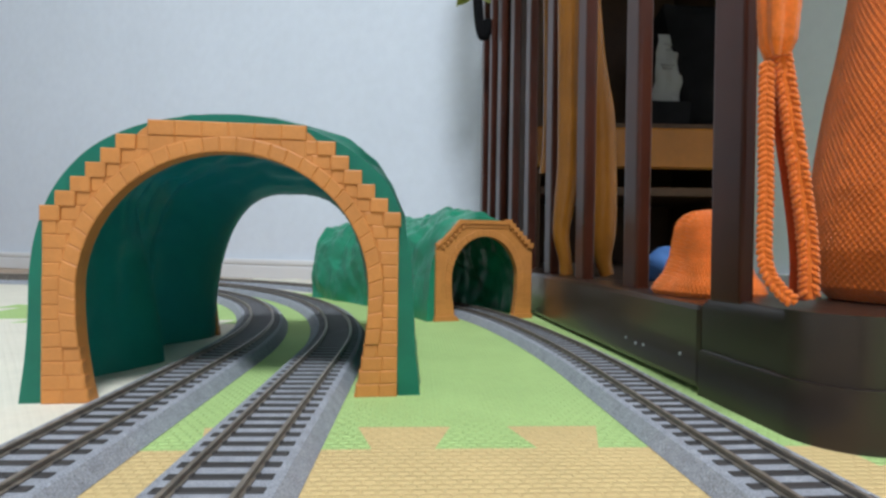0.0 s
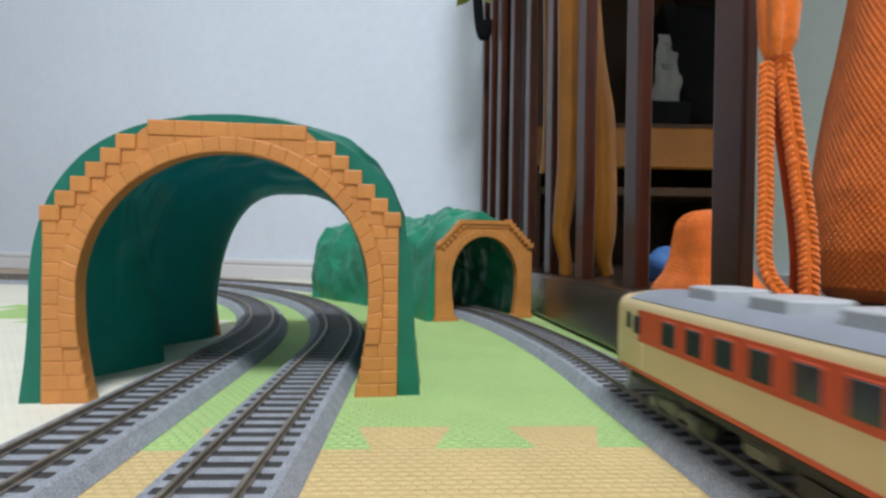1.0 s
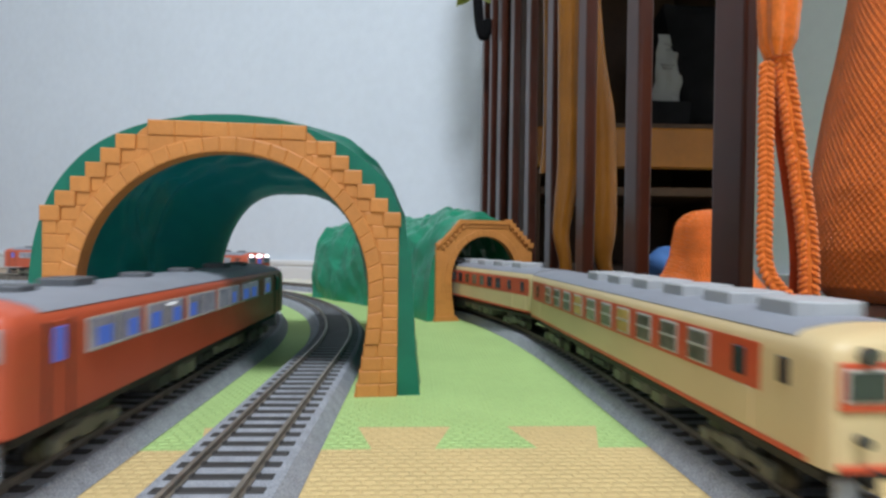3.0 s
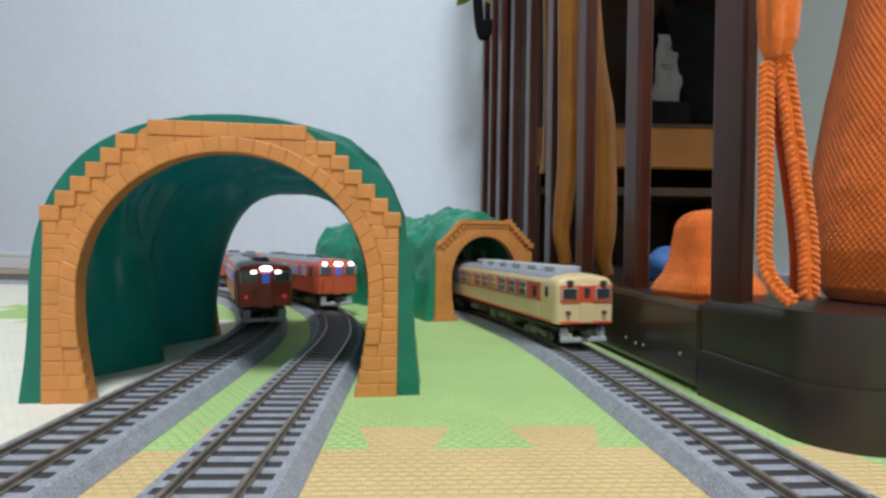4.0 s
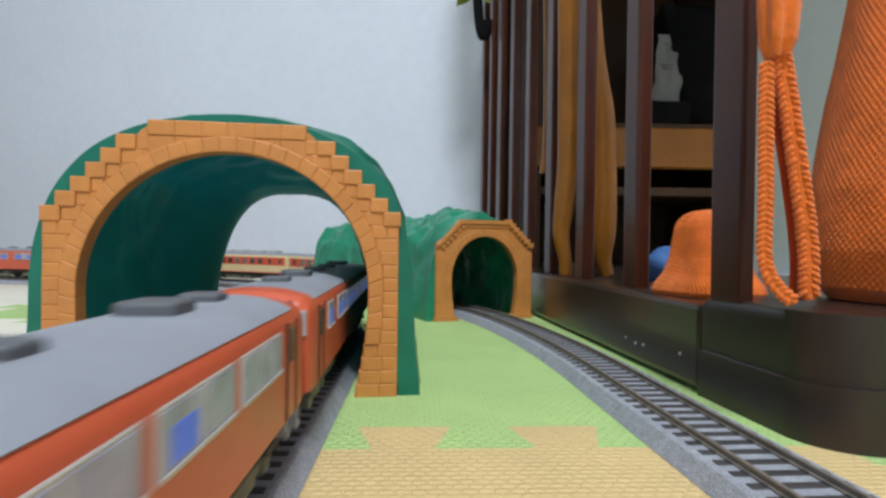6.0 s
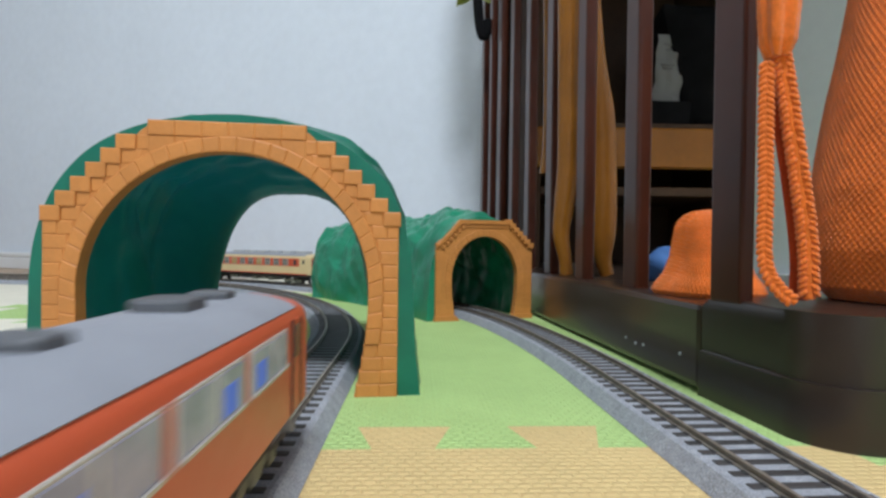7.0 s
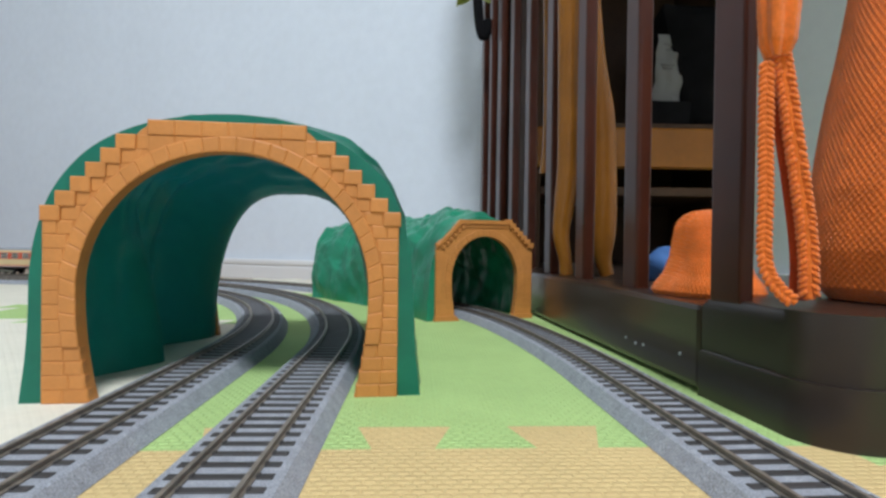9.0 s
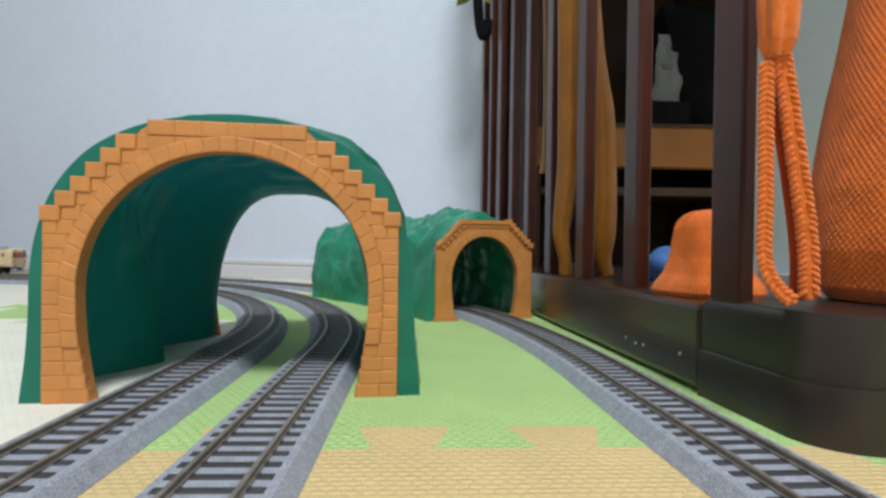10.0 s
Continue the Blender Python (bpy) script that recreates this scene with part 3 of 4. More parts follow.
def twin_windows(root, xs, wide, single, rng, seats, tubes):
    """Lit saloon windows in pairs under one bright frame, a narrower one behind the cab, and doors with small panes."""
    z0, z1 = 0.0280, 0.0360
    for side in (-1, 1):
        for x, w, n in [(x, wide, 2) for x in xs] + [(single, 0.0125, 1)]:
            bm = bmesh.new()
            box(bm, (x, side * (WID + 0.0001), (z0 + z1) / 2), (w + 0.0010, 0.0006, z1 - z0 + 0.0010), 0.0002)
            win = part("window", bm, "silver", root)
            for q in range(n):
                pw = (w - 0.0012 * (n - 1)) / n
                px = x - w / 2 + pw / 2 + q * (pw + 0.0012)
                bm = bmesh.new()
                box(bm, (px, side * (WID + 0.0003), (z0 + z1) / 2), (pw, 0.0006, z1 - z0), 0.0002)
                part("pane", bm, "lit_pane", win)
                if rng.random() < seats:
                    sw = pw * rng.uniform(0.4, 0.7)
                    bm = bmesh.new()
                    box(bm, (px + (pw - sw) * rng.uniform(-0.4, 0.4), side * (WID + 0.0004), z0 + 0.0030), (sw, 0.0006, 0.0056), 0.0004)
                    part("seat", bm, "lit_seat", win, "blue seat back in the lit saloon")
            if rng.random() < tubes:
                bm = bmesh.new()
                box(bm, (x + rng.uniform(-0.2, 0.2) * w, side * (WID + 0.0004), z1 - 0.0009), (w * 0.28, 0.0006, 0.0009))
                part("light_tube", bm, "tube", win, "bright saloon light tube")
            bm = bmesh.new()
            box(bm, (x, side * (WID + 0.0006), z0 - 0.0002), (w + 0.0008, 0.0010, 0.0006))
            part("sill", bm, "silver", win)
        for x in (-0.1015, 0.1000):
            bm = bmesh.new()
            box(bm, (x, side * (WID - 0.0001), 0.0258), (0.0088, 0.0005, 0.0235), 0.0002)
            d = part("door", bm, "car_verm", root)
            bm = bmesh.new()
            box(bm, (x, side * (WID + 0.0002), (z0 + z1) / 2 - 0.0002), (0.0040, 0.0006, 0.0085), 0.0003)
            part("pane", bm, "lit_seat" if x < 0 and side < 0 else "pane", d)
            for e in (-1, 1):
                bm = bmesh.new()
                box(bm, (x + e * 0.0044, side * (WID + 0.0001), 0.0258), (0.0004, 0.0007, 0.0235))
                part("door_seam", bm, "under", d)


def roof_units(root, spec, mat, ZT):
    for x, lx, wy, h in spec:
        bm = bmesh.new()
        prism(bm, [(x + lx / 2 * a, wy / 2 * b) for a, b in ((-1, -0.55), (-0.7, -1), (0.7, -1), (1, -0.55), (1, 0.55), (0.7, 1), (-0.7, 1), (-1, 0.55))], ZT - 0.0012, ZT + h, 0.0007)
        part("roof_unit", bm, mat, root, "low octagonal grey roof ventilator")


def cab_face(root, e, style, lights):
    """The end at x = e * L / 2; style express or local; lights: head, tail or none."""
    xf = e * (L / 2 + 0.0001)

    def plate(name, y, z, w, hgt, mat, proud=0.0004, label="", bev=0.0003, parent=root):
        bm = bmesh.new()
        box(bm, (xf + e * proud / 2, y, z), (proud + 0.0006, w, hgt), bev)
        return part(name, bm, mat, parent, label)

    def lamp_disc(name, y, z, r, mat, label):
        bm = bmesh.new()
        disc(bm, (xf + e * 0.0008, y, z), r, 0.0022, "x", 14)
        part(name, bm, mat, root, label)

    def oval(y, z, ry, rz):
        rings = [[(xf + e * o, y + ry * k * math.cos(a), z + rz * k * math.sin(a)) for a in np.linspace(0, 2 * math.pi, 20, endpoint=False)]
                 for o, k in ((-0.0006, 1.0), (0.0006, 1.0), (0.0010, 0.8))]
        return loft(bmesh.new(), rings)

    if style == "express":
        plate("face_band", 0, 0.0322, 0.0322, 0.0102, "car_red", 0.0003)
        for y in (-0.0105, 0.0105):
            f = plate("windscreen", y, 0.0325, 0.0098, 0.0072, "silver", 0.0006)
            plate("pane", y, 0.0325, 0.0086, 0.006, "pane", 0.0009, parent=f)
        d = plate("gangway_door", 0, 0.0265, 0.0082, 0.0226, "car_cream", 0.0006)
        plate("door_band", 0, 0.0322, 0.0082, 0.0102, "car_red", 0.0008, parent=d)
        plate("pane", 0, 0.0330, 0.0036, 0.0062, "pane", 0.0011, parent=d)
        for y in (-0.0105, 0.0105):
            lamp_disc("headlight", y, 0.0388, 0.0018, "lens", "unlit round headlight")
            lamp_disc("tail_light", y * 1.08, 0.0212, 0.0012, "lens", "unlit tail light")
        plate("sill_line", 0, 0.0152, 0.0322, 0.0016, "car_red", 0.0004)
        for y in (-0.009, 0.009):
            plate("hose", y, 0.0128, 0.0012, 0.0050, "under", 0.001)
    else:
        for y in (-0.0108, 0.0108):
            f = plate("windscreen", y * 1.03, 0.0338, 0.0112, 0.0074, "face_grey", 0.0005, "pale grey windscreen surround")
            plate("pane", y * 0.98, 0.0338, 0.0090, 0.0060, "screen", 0.0009, bev=0.0004, parent=f)
        d = plate("gangway_door", 0, 0.0248, 0.0086, 0.0236, "car_verm", 0.0007)
        plate("pane", 0, 0.0328, 0.0050, 0.0066, "lit_seat", 0.0011, "blue gangway window", parent=d)
        bm = oval(0, 0.0392, 0.0038, 0.0015)
        lit = lights != "none"
        part("headlight", bm, "lamp_white" if lit else "lens", root, "bright twin headlight over the door" if lit else "unlit twin headlight")
        for y in (-0.0118, 0.0118):
            if lights == "none":
                lamp_disc("headlight", y, 0.0390, 0.0014, "lens", "unlit round headlight")
            elif lights == "head":
                bm = oval(y, 0.0392, 0.0019, 0.0013)
                part("headlight", bm, "lamp_white", root, "bright oval headlight")
            else:
                bm = bmesh.new()
                box(bm, (xf + e * 0.0005, y * 0.66, 0.0368), (0.0020, 0.0034, 0.0016), 0.0004)
                part("cab_light", bm, "lamp_white", root, "small bright cab light")
                lamp_disc("tail_light", y * 1.05, 0.0205, 0.0012, "lamp_red", "glowing red tail light")
        for y in (-0.0135, 0.0135):
            plate("grab_rail", y, 0.020, 0.0007, 0.009, "car_verm", 0.0013)
    # pilot under the buffer beam
    bm = bmesh.new()
    box(bm, (e * (L / 2 - 0.002), 0, 0.0046), (0.0018, 0.029, 0.003), 0.0006)
    for y in (-0.0115, 0.0115):
        box(bm, (e * (L / 2 - 0.003), y, 0.0085), (0.0016, 0.005, 0.0065), 0.0005)
    part("pilot", bm, "pilot", root, "grey snow plough pilot")


def express_car(two_pane, cab_end, label, seed):
    rng = random.Random(seed)
    root = thing("railcar", None, label, "model train", "express railcar set")
    root.scale = (1.0, 1.0, 0.94)   # low-built cars
    car_body(root, "car_cream", *EXPRESS_Z)
    for side in (-1, 1):
        bm = bmesh.new()
        at_cab = cab_end[0]
        box(bm, (-at_cab * 0.006, side * WID, 0.0318), (L - 0.028, 0.0003, 0.0116))
        part("window_band", bm, "car_red", root, "red band along the windows")
        bm = bmesh.new()
        box(bm, (0, side * WID, 0.0151), (L - 0.012, 0.0005, 0.0013))
        part("sill_line", bm, "car_red", root, "thin red line along the sill")
        bm = bmesh.new()
        box(bm, (at_cab * (L / 2 - 0.0125), side * WID, 0.0328), (0.0036, 0.0006, 0.0062), 0.0002)
        part("cab_window", bm, "pane", root)
    car_roof(root, *EXPRESS_Z, rear=0.011 if at_cab < 0 else 0.004, front=0.011 if at_cab > 0 else 0.004)
    if two_pane:
        xs = [-0.0725 + 0.0166 * k for k in range(10)]
        windows(root, xs, 0.0096, 0.0276, 0.0362, ["pane", "clear_pane", "clear_pane", "clear_pane", "clear_pane", "clear_pane", "amber_pane"], "silver", True, (-0.0905, 0.0985), rng)
        roof_units(root, [(-0.090 + 0.0249 * k, 0.0185, 0.0175, 0.0037) for k in range(6)], "vent", EXPRESS_Z[2])
    else:
        xs = [-0.066 + 0.0142 * k for k in range(11)]
        windows(root, xs, 0.0080, 0.0280, 0.0358, ["pane", "pane", "pane", "clear_pane"], "car_red", False, (-0.1015, -0.083, 0.0985), rng)
        roof_units(root, [(-0.075 + 0.03 * k, 0.020, 0.0175, 0.0036) for k in range(6)], "vent", EXPRESS_Z[2])
    for x in (-PIVOT, PIVOT):
        bogie(root, x)
    underframe(root, rng)
    for e in (-1, 1):
        if e in cab_end:
            cab_face(root, e, "express", "none")
        else:
            bm = bmesh.new()
            box(bm, (e * (L / 2 + 0.001), 0, 0.0245), (0.003, 0.010, 0.022), 0.0006)
            part("gangway", bm, "under", root, "black corridor connection")
    return root


def local_car(seed, label, front, rear, seats=0.45, tubes=0.08):
    rng = random.Random(seed)
    root = thing("railcar", None, label, "model train", "vermilion railcars")
    car_body(root, "car_verm", *LOCAL_Z)
    car_roof(root, *LOCAL_Z, rear=0.012, front=0.012)
    twin_windows(root, [-0.0767 + 0.0310 * k for k in range(5)], 0.0265, 0.0795, rng, seats, tubes)
    roof_units(root, [(-0.092, 0.009, 0.009, 0.0020), (-0.070, 0.013, 0.011, 0.0026), (-0.030, 0.009, 0.009, 0.0020), (0.008, 0.009, 0.009, 0.0020), (0.050, 0.013, 0.011, 0.0026), (0.084, 0.009, 0.009, 0.0020)], "vent_dark", LOCAL_Z[2])
    for x in (-PIVOT, PIVOT):
        bogie(root, x)
    underframe(root, rng)
    cab_face(root, 1, "local", front)
    cab_face(root, -1, "local", rear)
    return root


def glide(table, t):
    """A gentle course through (time, place) pairs."""
    ts, ss = [p[0] for p in table], [p[1] for p in table]
    return float(np.mean([np.interp(t + d, ts, ss) for d in np.linspace(-0.2, 0.2, 5)]))


def car_pose(track, s, flip):
    a, b = on_track(track, s - PIVOT), on_track(track, s + PIVOT)
    d = b - a
    m = Matrix.Translation((a + b) / 2 + Vector((0, 0, RAIL_Z)))
    return m @ pose(0, 0, 0, 0, 0, math.degrees(math.atan2(d.y, d.x)) + (180 if flip else 0))


EXPRESS = [(-0.5, -0.212), (0.0, -0.112), (0.5, -0.0134), (1.0, 0.085), (1.5, 0.178), (2.0, 0.265), (2.5, 0.358), (3.9, 0.634), (4.5, 0.752), (5.0, 0.844), (5.5, 0.935), (7.1, 1.247), (7.5, 1.317), (8.0, 1.402), (10.0, 1.774), (10.5, 1.867)]
INNER = [(-0.5, -0.654), (2.1, 0.008), (2.7, 0.161), (3.8, 0.436), (4.5, 0.608), (5.2, 0.789), (10.5, 2.135)]
MIDDLE = [(-0.5, 1.786), (1.3, 1.306), (2.65, 0.940), (3.8, 0.641), (4.8, 0.373), (5.0, 0.318), (5.2, 0.255), (5.4, 0.187), (5.7, 0.102), (6.8, -0.146), (7.3, -0.282), (10.5, -1.146)]
PITCH = 0.240


def in_tunnel(s):
    """The outer track takes a longer way inside the far tunnel than its drawn arc."""
    f = min(1.0, max(0.0, (s - 0.60) / 0.22))
    return s - 0.070 * f * f * (3 - 2 * f)


# ---- the slatted cot beside the track ----
COT = Matrix.Translation((0.1145, 0.240, 0)) @ pose(0, 0, 0, 0, 0, 6.4)   # local y runs along the side, local x away from the track


def cot():
    root = thing("slatted_cot", COT, "dark brown stained wooden cot side with upright slats and heavy foot", "cot")
    bm = bmesh.new()
    box(bm, (0.014, 0.300, 0.0210), (0.028, 0.600, 0.0385), 0.003, seg=2)
    part("bottom_rail", bm, "dark_wood", root, "dark glossy bottom rail with small chips")
    # foot: two stacked boards with rounded corners, a groove between
    def foot_plan(grow):
        pts = []
        x0, x1, y0, y1, r = -0.001 - grow, 0.20 + grow, -0.0735 - grow, -0.0005, 0.023
        for k in range(21):
            a = math.pi + math.pi / 2 * k / 20
            pts.append((x0 + r + r * math.cos(a), y0 + r + r * math.sin(a)))
        for k in range(21):
            a = 1.5 * math.pi + math.pi / 2 * k / 20
            pts.append((x1 - r + r * math.cos(a), y0 + r + r * math.sin(a)))
        return pts + [(x1, y1), (x0, y1)]
    bm = bmesh.new()
    prism(bm, foot_plan(0.0), 0.0, 0.0206, 0.0020)
    part("foot_board", bm, "foot_wood", root, smooth=True)
    bm = bmesh.new()
    prism(bm, foot_plan(-0.0014), 0.0206, 0.0440, 0.006)
    part("foot_board", bm, "foot_wood", root, smooth=True)
    # corner post and slats
    bm = bmesh.new()
    box(bm, (0.0047, -0.01375, 0.352), (0.0060, 0.0205, 0.62), 0.0014, seg=2)
    part("corner_post", bm, "slat_wood", root)
    bm = bmesh.new()
    box(bm, (0, 0, 0.35), (0.0092, 0.0185, 0.624), 0.0026, seg=3)
    first = part("slat", bm, "slat_wood", root)
    me = first.data
    for k in range(8):
        m = pose(0.015, 0.0929 + 0.0880 * k - 0.0022 * k * k, 0)
        if k == 0:
            first.matrix_basis = m
        else:
            shared("slat", me, root, m)
    bm = bmesh.new()
    box(bm, (0.014, 0.265, 0.675), (0.034, 0.67, 0.045), 0.006, seg=2)
    part("top_rail", bm, "dark_wood", root)
    # deck added out of view: keeps lamp light off the inside and the wall
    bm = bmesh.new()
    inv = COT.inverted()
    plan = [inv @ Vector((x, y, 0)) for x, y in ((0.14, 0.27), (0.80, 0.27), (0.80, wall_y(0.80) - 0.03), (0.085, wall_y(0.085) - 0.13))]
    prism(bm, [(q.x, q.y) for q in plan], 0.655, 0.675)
    part("unseen_shade_deck", bm, "dark_wood", root, "unseen dark deck added at the cot's top to shade what lies below")
    bm = bmesh.new()
    box(bm, (0.136, 0.592, 0.345), (0.208, 0.014, 0.605), 0.002)
    part("end_panel", bm, "dark_wood", root)
    # small pale chips on the rail's face
    for y, z in ((0.016, 0.0150), (0.052, 0.0125), (0.061, 0.0118), (0.073, 0.0130)):
        bm = bmesh.new()
        disc(bm, (-0.0002, y, z), 0.0009, 0.0006, "x", 7)
        part("chip", bm, "pilot", root, "pale chipped spot in the varnish")


def strip(bm, pts, w, d):
    """A bent wooden bar of oval section along pts."""
    tube(bm, pts, w, 12, d)


def smooth_path(pts, n=40):
    t = np.linspace(0, len(pts) - 1, n)
    out = []
    for q in t:
        i = min(int(q), len(pts) - 2)
        f = q - i
        p0, p1, p2, p3 = [np.array(pts[max(0, min(len(pts) - 1, i + k))], float) for k in (-1, 0, 1, 2)]
        out.append(tuple(0.5 * (2 * p1 + (p2 - p0) * f + (2 * p0 - 5 * p1 + 4 * p2 - p3) * f * f + (3 * p1 - p0 - 3 * p2 + p3) * f ** 3)))
    return out


def behind_cot():
    # bent honey-coloured legs of a small chair standing inside the cot
    chair = thing("wooden_chair", None, "honey-coloured bentwood chair standing behind the slats", "chair")
    y = 0.455
    for pts in ([(0.104, 0.041, 0.006), (0.1025, 0.055, 0.0055), (0.099, 0.075, 0.007), (0.101, 0.098, 0.0085), (0.1045, 0.130, 0.010), (0.105, 0.18, 0.0105), (0.103, 0.30, 0.0105), (0.100, 0.42, 0.0105)],
                [(0.138, 0.041, 0.006), (0.1345, 0.055, 0.007), (0.1345, 0.081, 0.0105), (0.1335, 0.128, 0.0112), (0.1310, 0.175, 0.0112), (0.1265, 0.200, 0.0112), (0.1215, 0.232, 0.0112), (0.116, 0.30, 0.0112), (0.113, 0.42, 0.0112)]):
        way = smooth_path([(x, w, z) for x, z, w in pts], 44)
        bm = bmesh.new()
        tube(bm, [(x, y, z) for x, w, z in way], [w for x, w, z in way], 14, 0.8)
        part("leg", bm, "light_wood", chair, smooth=True)
    bm = bmesh.new()
    strip(bm, smooth_path([(0.0985, 0.53, 0.135), (0.1015, 0.53, 0.18), (0.100, 0.53, 0.30), (0.096, 0.53, 0.424)]), 0.0055, 1.3)
    part("apron", bm, "light_wood", chair, smooth=True)
    bm = bmesh.new()
    box(bm, (0.115, 0.50, 0.43), (0.10, 0.16, 0.016), 0.004)
    part("seat", bm, "light_wood", chair)
    # the cot's base board carries all that stands inside
    bm = bmesh.new()
    box(bm, (0.030 + 0.11, 0.295, 0.034), (0.216, 0.58, 0.012), 0.002)
    b = tagged(part("cot_base", bm, "dark_wood"), "dark wooden base board inside the cot", "cot base")
    b.matrix_basis = COT
    # open dark cabinet by the wall
    cab = thing("cabinet", pose(0.225, 0.635, 0), "dark brown open cabinet with a honey wood drawer front", "cabinet")
    for c, s, nm in (((-0.118, 0.09, 0.24), (0.012, 0.18, 0.48), "side_panel"), ((0.118, 0.09, 0.24), (0.012, 0.18, 0.48), "side_panel"),
                     ((0, 0.174, 0.24), (0.224, 0.008, 0.46), "back_panel"), ((0, 0.085, 0.13), (0.224, 0.17, 0.010), "shelf"),
                     ((0, 0.085, 0.205), (0.224, 0.17, 0.010), "shelf"), ((0, 0.085, 0.46), (0.224, 0.17, 0.012), "shelf"), ((0, 0.085, 0.012), (0.224, 0.17, 0.012), "shelf")):
        bm = bmesh.new()
        box(bm, c, s, 0.001)
        part(nm, bm, "cabinet_wood", cab)
    bm = bmesh.new()
    box(bm, (0, -0.004, 0.1795), (0.236, 0.010, 0.047), 0.002)
    part("drawer_front", bm, "light_wood", cab, "honey wood drawer front")
    # black bag and papers on the cabinet's shelf
    bm = bmesh.new()
    box(bm, (0, 0, 0.075), (0.075, 0.09, 0.15), 0.02, seg=3)
    for v in bm.verts:
        v.co += Vector((noise.noise(v.co * 30), noise.noise(v.co * 30 + Vector((5, 0, 0))), 0)) * 0.012
        v.co.x -= 0.12 * max(0.0, v.co.z - 0.03)
    bag = tagged(part("black_bag", bm, "black", smooth=True), "limp black cloth bag on the cabinet shelf", "bag")
    bag.matrix_basis = pose(0.312, 0.690, 0.210)
    bm = bmesh.new()
    box(bm, (0, 0, 0.0145), (0.060, 0.045, 0.029), 0.006, seg=2)
    for v in bm.verts:
        v.co.x += 0.004 * noise.noise(v.co * 50)
    cloth = tagged(part("folded_cloth", bm, "black", smooth=True), "folded black cloth on the cabinet shelf", "cloth")
    cloth.matrix_basis = pose(0.262, 0.662, 0.2101)
    sheet = thing("paper_sheet", pose(0.264, 0.650, 0.2392, -4, 5), "crumpled white printed paper on the folded cloth", "paper")
    bm = bmesh.new()
    box(bm, (0, 0, 0.041), (0.032, 0.0006, 0.082))
    bmesh.ops.subdivide_edges(bm, edges=bm.edges, cuts=9, use_grid_fill=True)
    for v in bm.verts:
        v.co.y += 0.0045 * noise.noise(Vector((v.co.x * 70, 3, v.co.z * 40))) - 0.001
        v.co.x += 0.0030 * noise.noise(Vector((1, 5, v.co.z * 60)))
    part("sheet", bm, "paper", sheet)
    for k, (z, w) in enumerate(((0.070, 0.014), (0.064, 0.010), (0.044, 0.016), (0.040, 0.012))):
        bm = bmesh.new()
        box(bm, (-0.002, -0.0008 + 0.0045 * noise.noise(Vector((-0.14, 3, z * 40))) - 0.001, z), (w, 0.0012, 0.0018))
        part("print_bar", bm, "ink", sheet)
    # blue cloth bundle
    bm = bmesh.new()
    bmesh.ops.create_icosphere(bm, subdivisions=3, radius=0.02)
    for v in bm.verts:
        v.co = Vector((v.co.x, v.co.y, max(v.co.z, -0.012) * 0.8)) * (1 + 0.25 * noise.noise(v.co * 60))
    cl = tagged(part("cloth_bundle", bm, "blue", smooth=True), "crumpled blue cloth bundle inside the cot", "cloth")
    cl.matrix_basis = pose(0.168, 0.40, 0.0495)


def knit_surface(bm, centre, prof, du, dv, amp, seg=300, tilt=0.5, squash=1.0, fine=None):
    """A body of revolution covered in slanting knit ridges; prof: (radius, z) pairs."""
    if fine:
        lo, hi = fine
        angles = list(np.linspace(lo, hi, int((hi - lo) * 0.06 / 0.00055))) + list(np.linspace(hi, lo + 2 * math.pi, 60))[1:-1]
    else:
        angles = [2 * math.pi * k / seg for k in range(seg)]
    zs = np.linspace(prof[0][1], prof[-1][1], max(8, int((prof[-1][1] - prof[0][1]) / dv)))
    rings = []
    for i, z in enumerate(zs):
        r0 = float(np.interp(z, [p[1] for p in prof], [p[0] for p in prof]))
        ring = []
        for a in angles:
            arc = a * 0.06
            rib = math.sin(2 * math.pi * (arc / du + z * tilt / du))
            w = 0.45 * rib + 0.55 * math.sin(2 * math.pi * (z * 1.1 / du - arc * 0.9 / du)) * (0.6 + 0.4 * rib)
            r = r0 + amp * w + 0.002 * noise.noise(Vector((math.cos(a) * 2, math.sin(a) * 2, z * 14)))
            ring.append((centre[0] + r * math.cos(a), centre[1] + r * squash * math.sin(a), z))
        rings.append(ring)
    return loft(bm, rings)


def stitch_mesh(w, h, lean):
    """One plump V stitch: two slanting beads; x runs along the strand, z outwards."""
    bm = bmesh.new()
    for sgn in (-1, 1):
        ax = Vector((1, sgn * lean, 0)).normalized()
        oth = Vector((0, 0, 1)).cross(ax)
        made = bmesh.ops.create_icosphere(bm, subdivisions=2, radius=1.0)["verts"]
        for v in made:
            q = v.co.copy()
            v.co = Vector((0, sgn * w * 0.24, 0)) + ax * q.x * max(h, w * 0.30) + oth * q.y * h * 0.56 + Vector((0, 0, q.z * w * 0.36))
    return bm


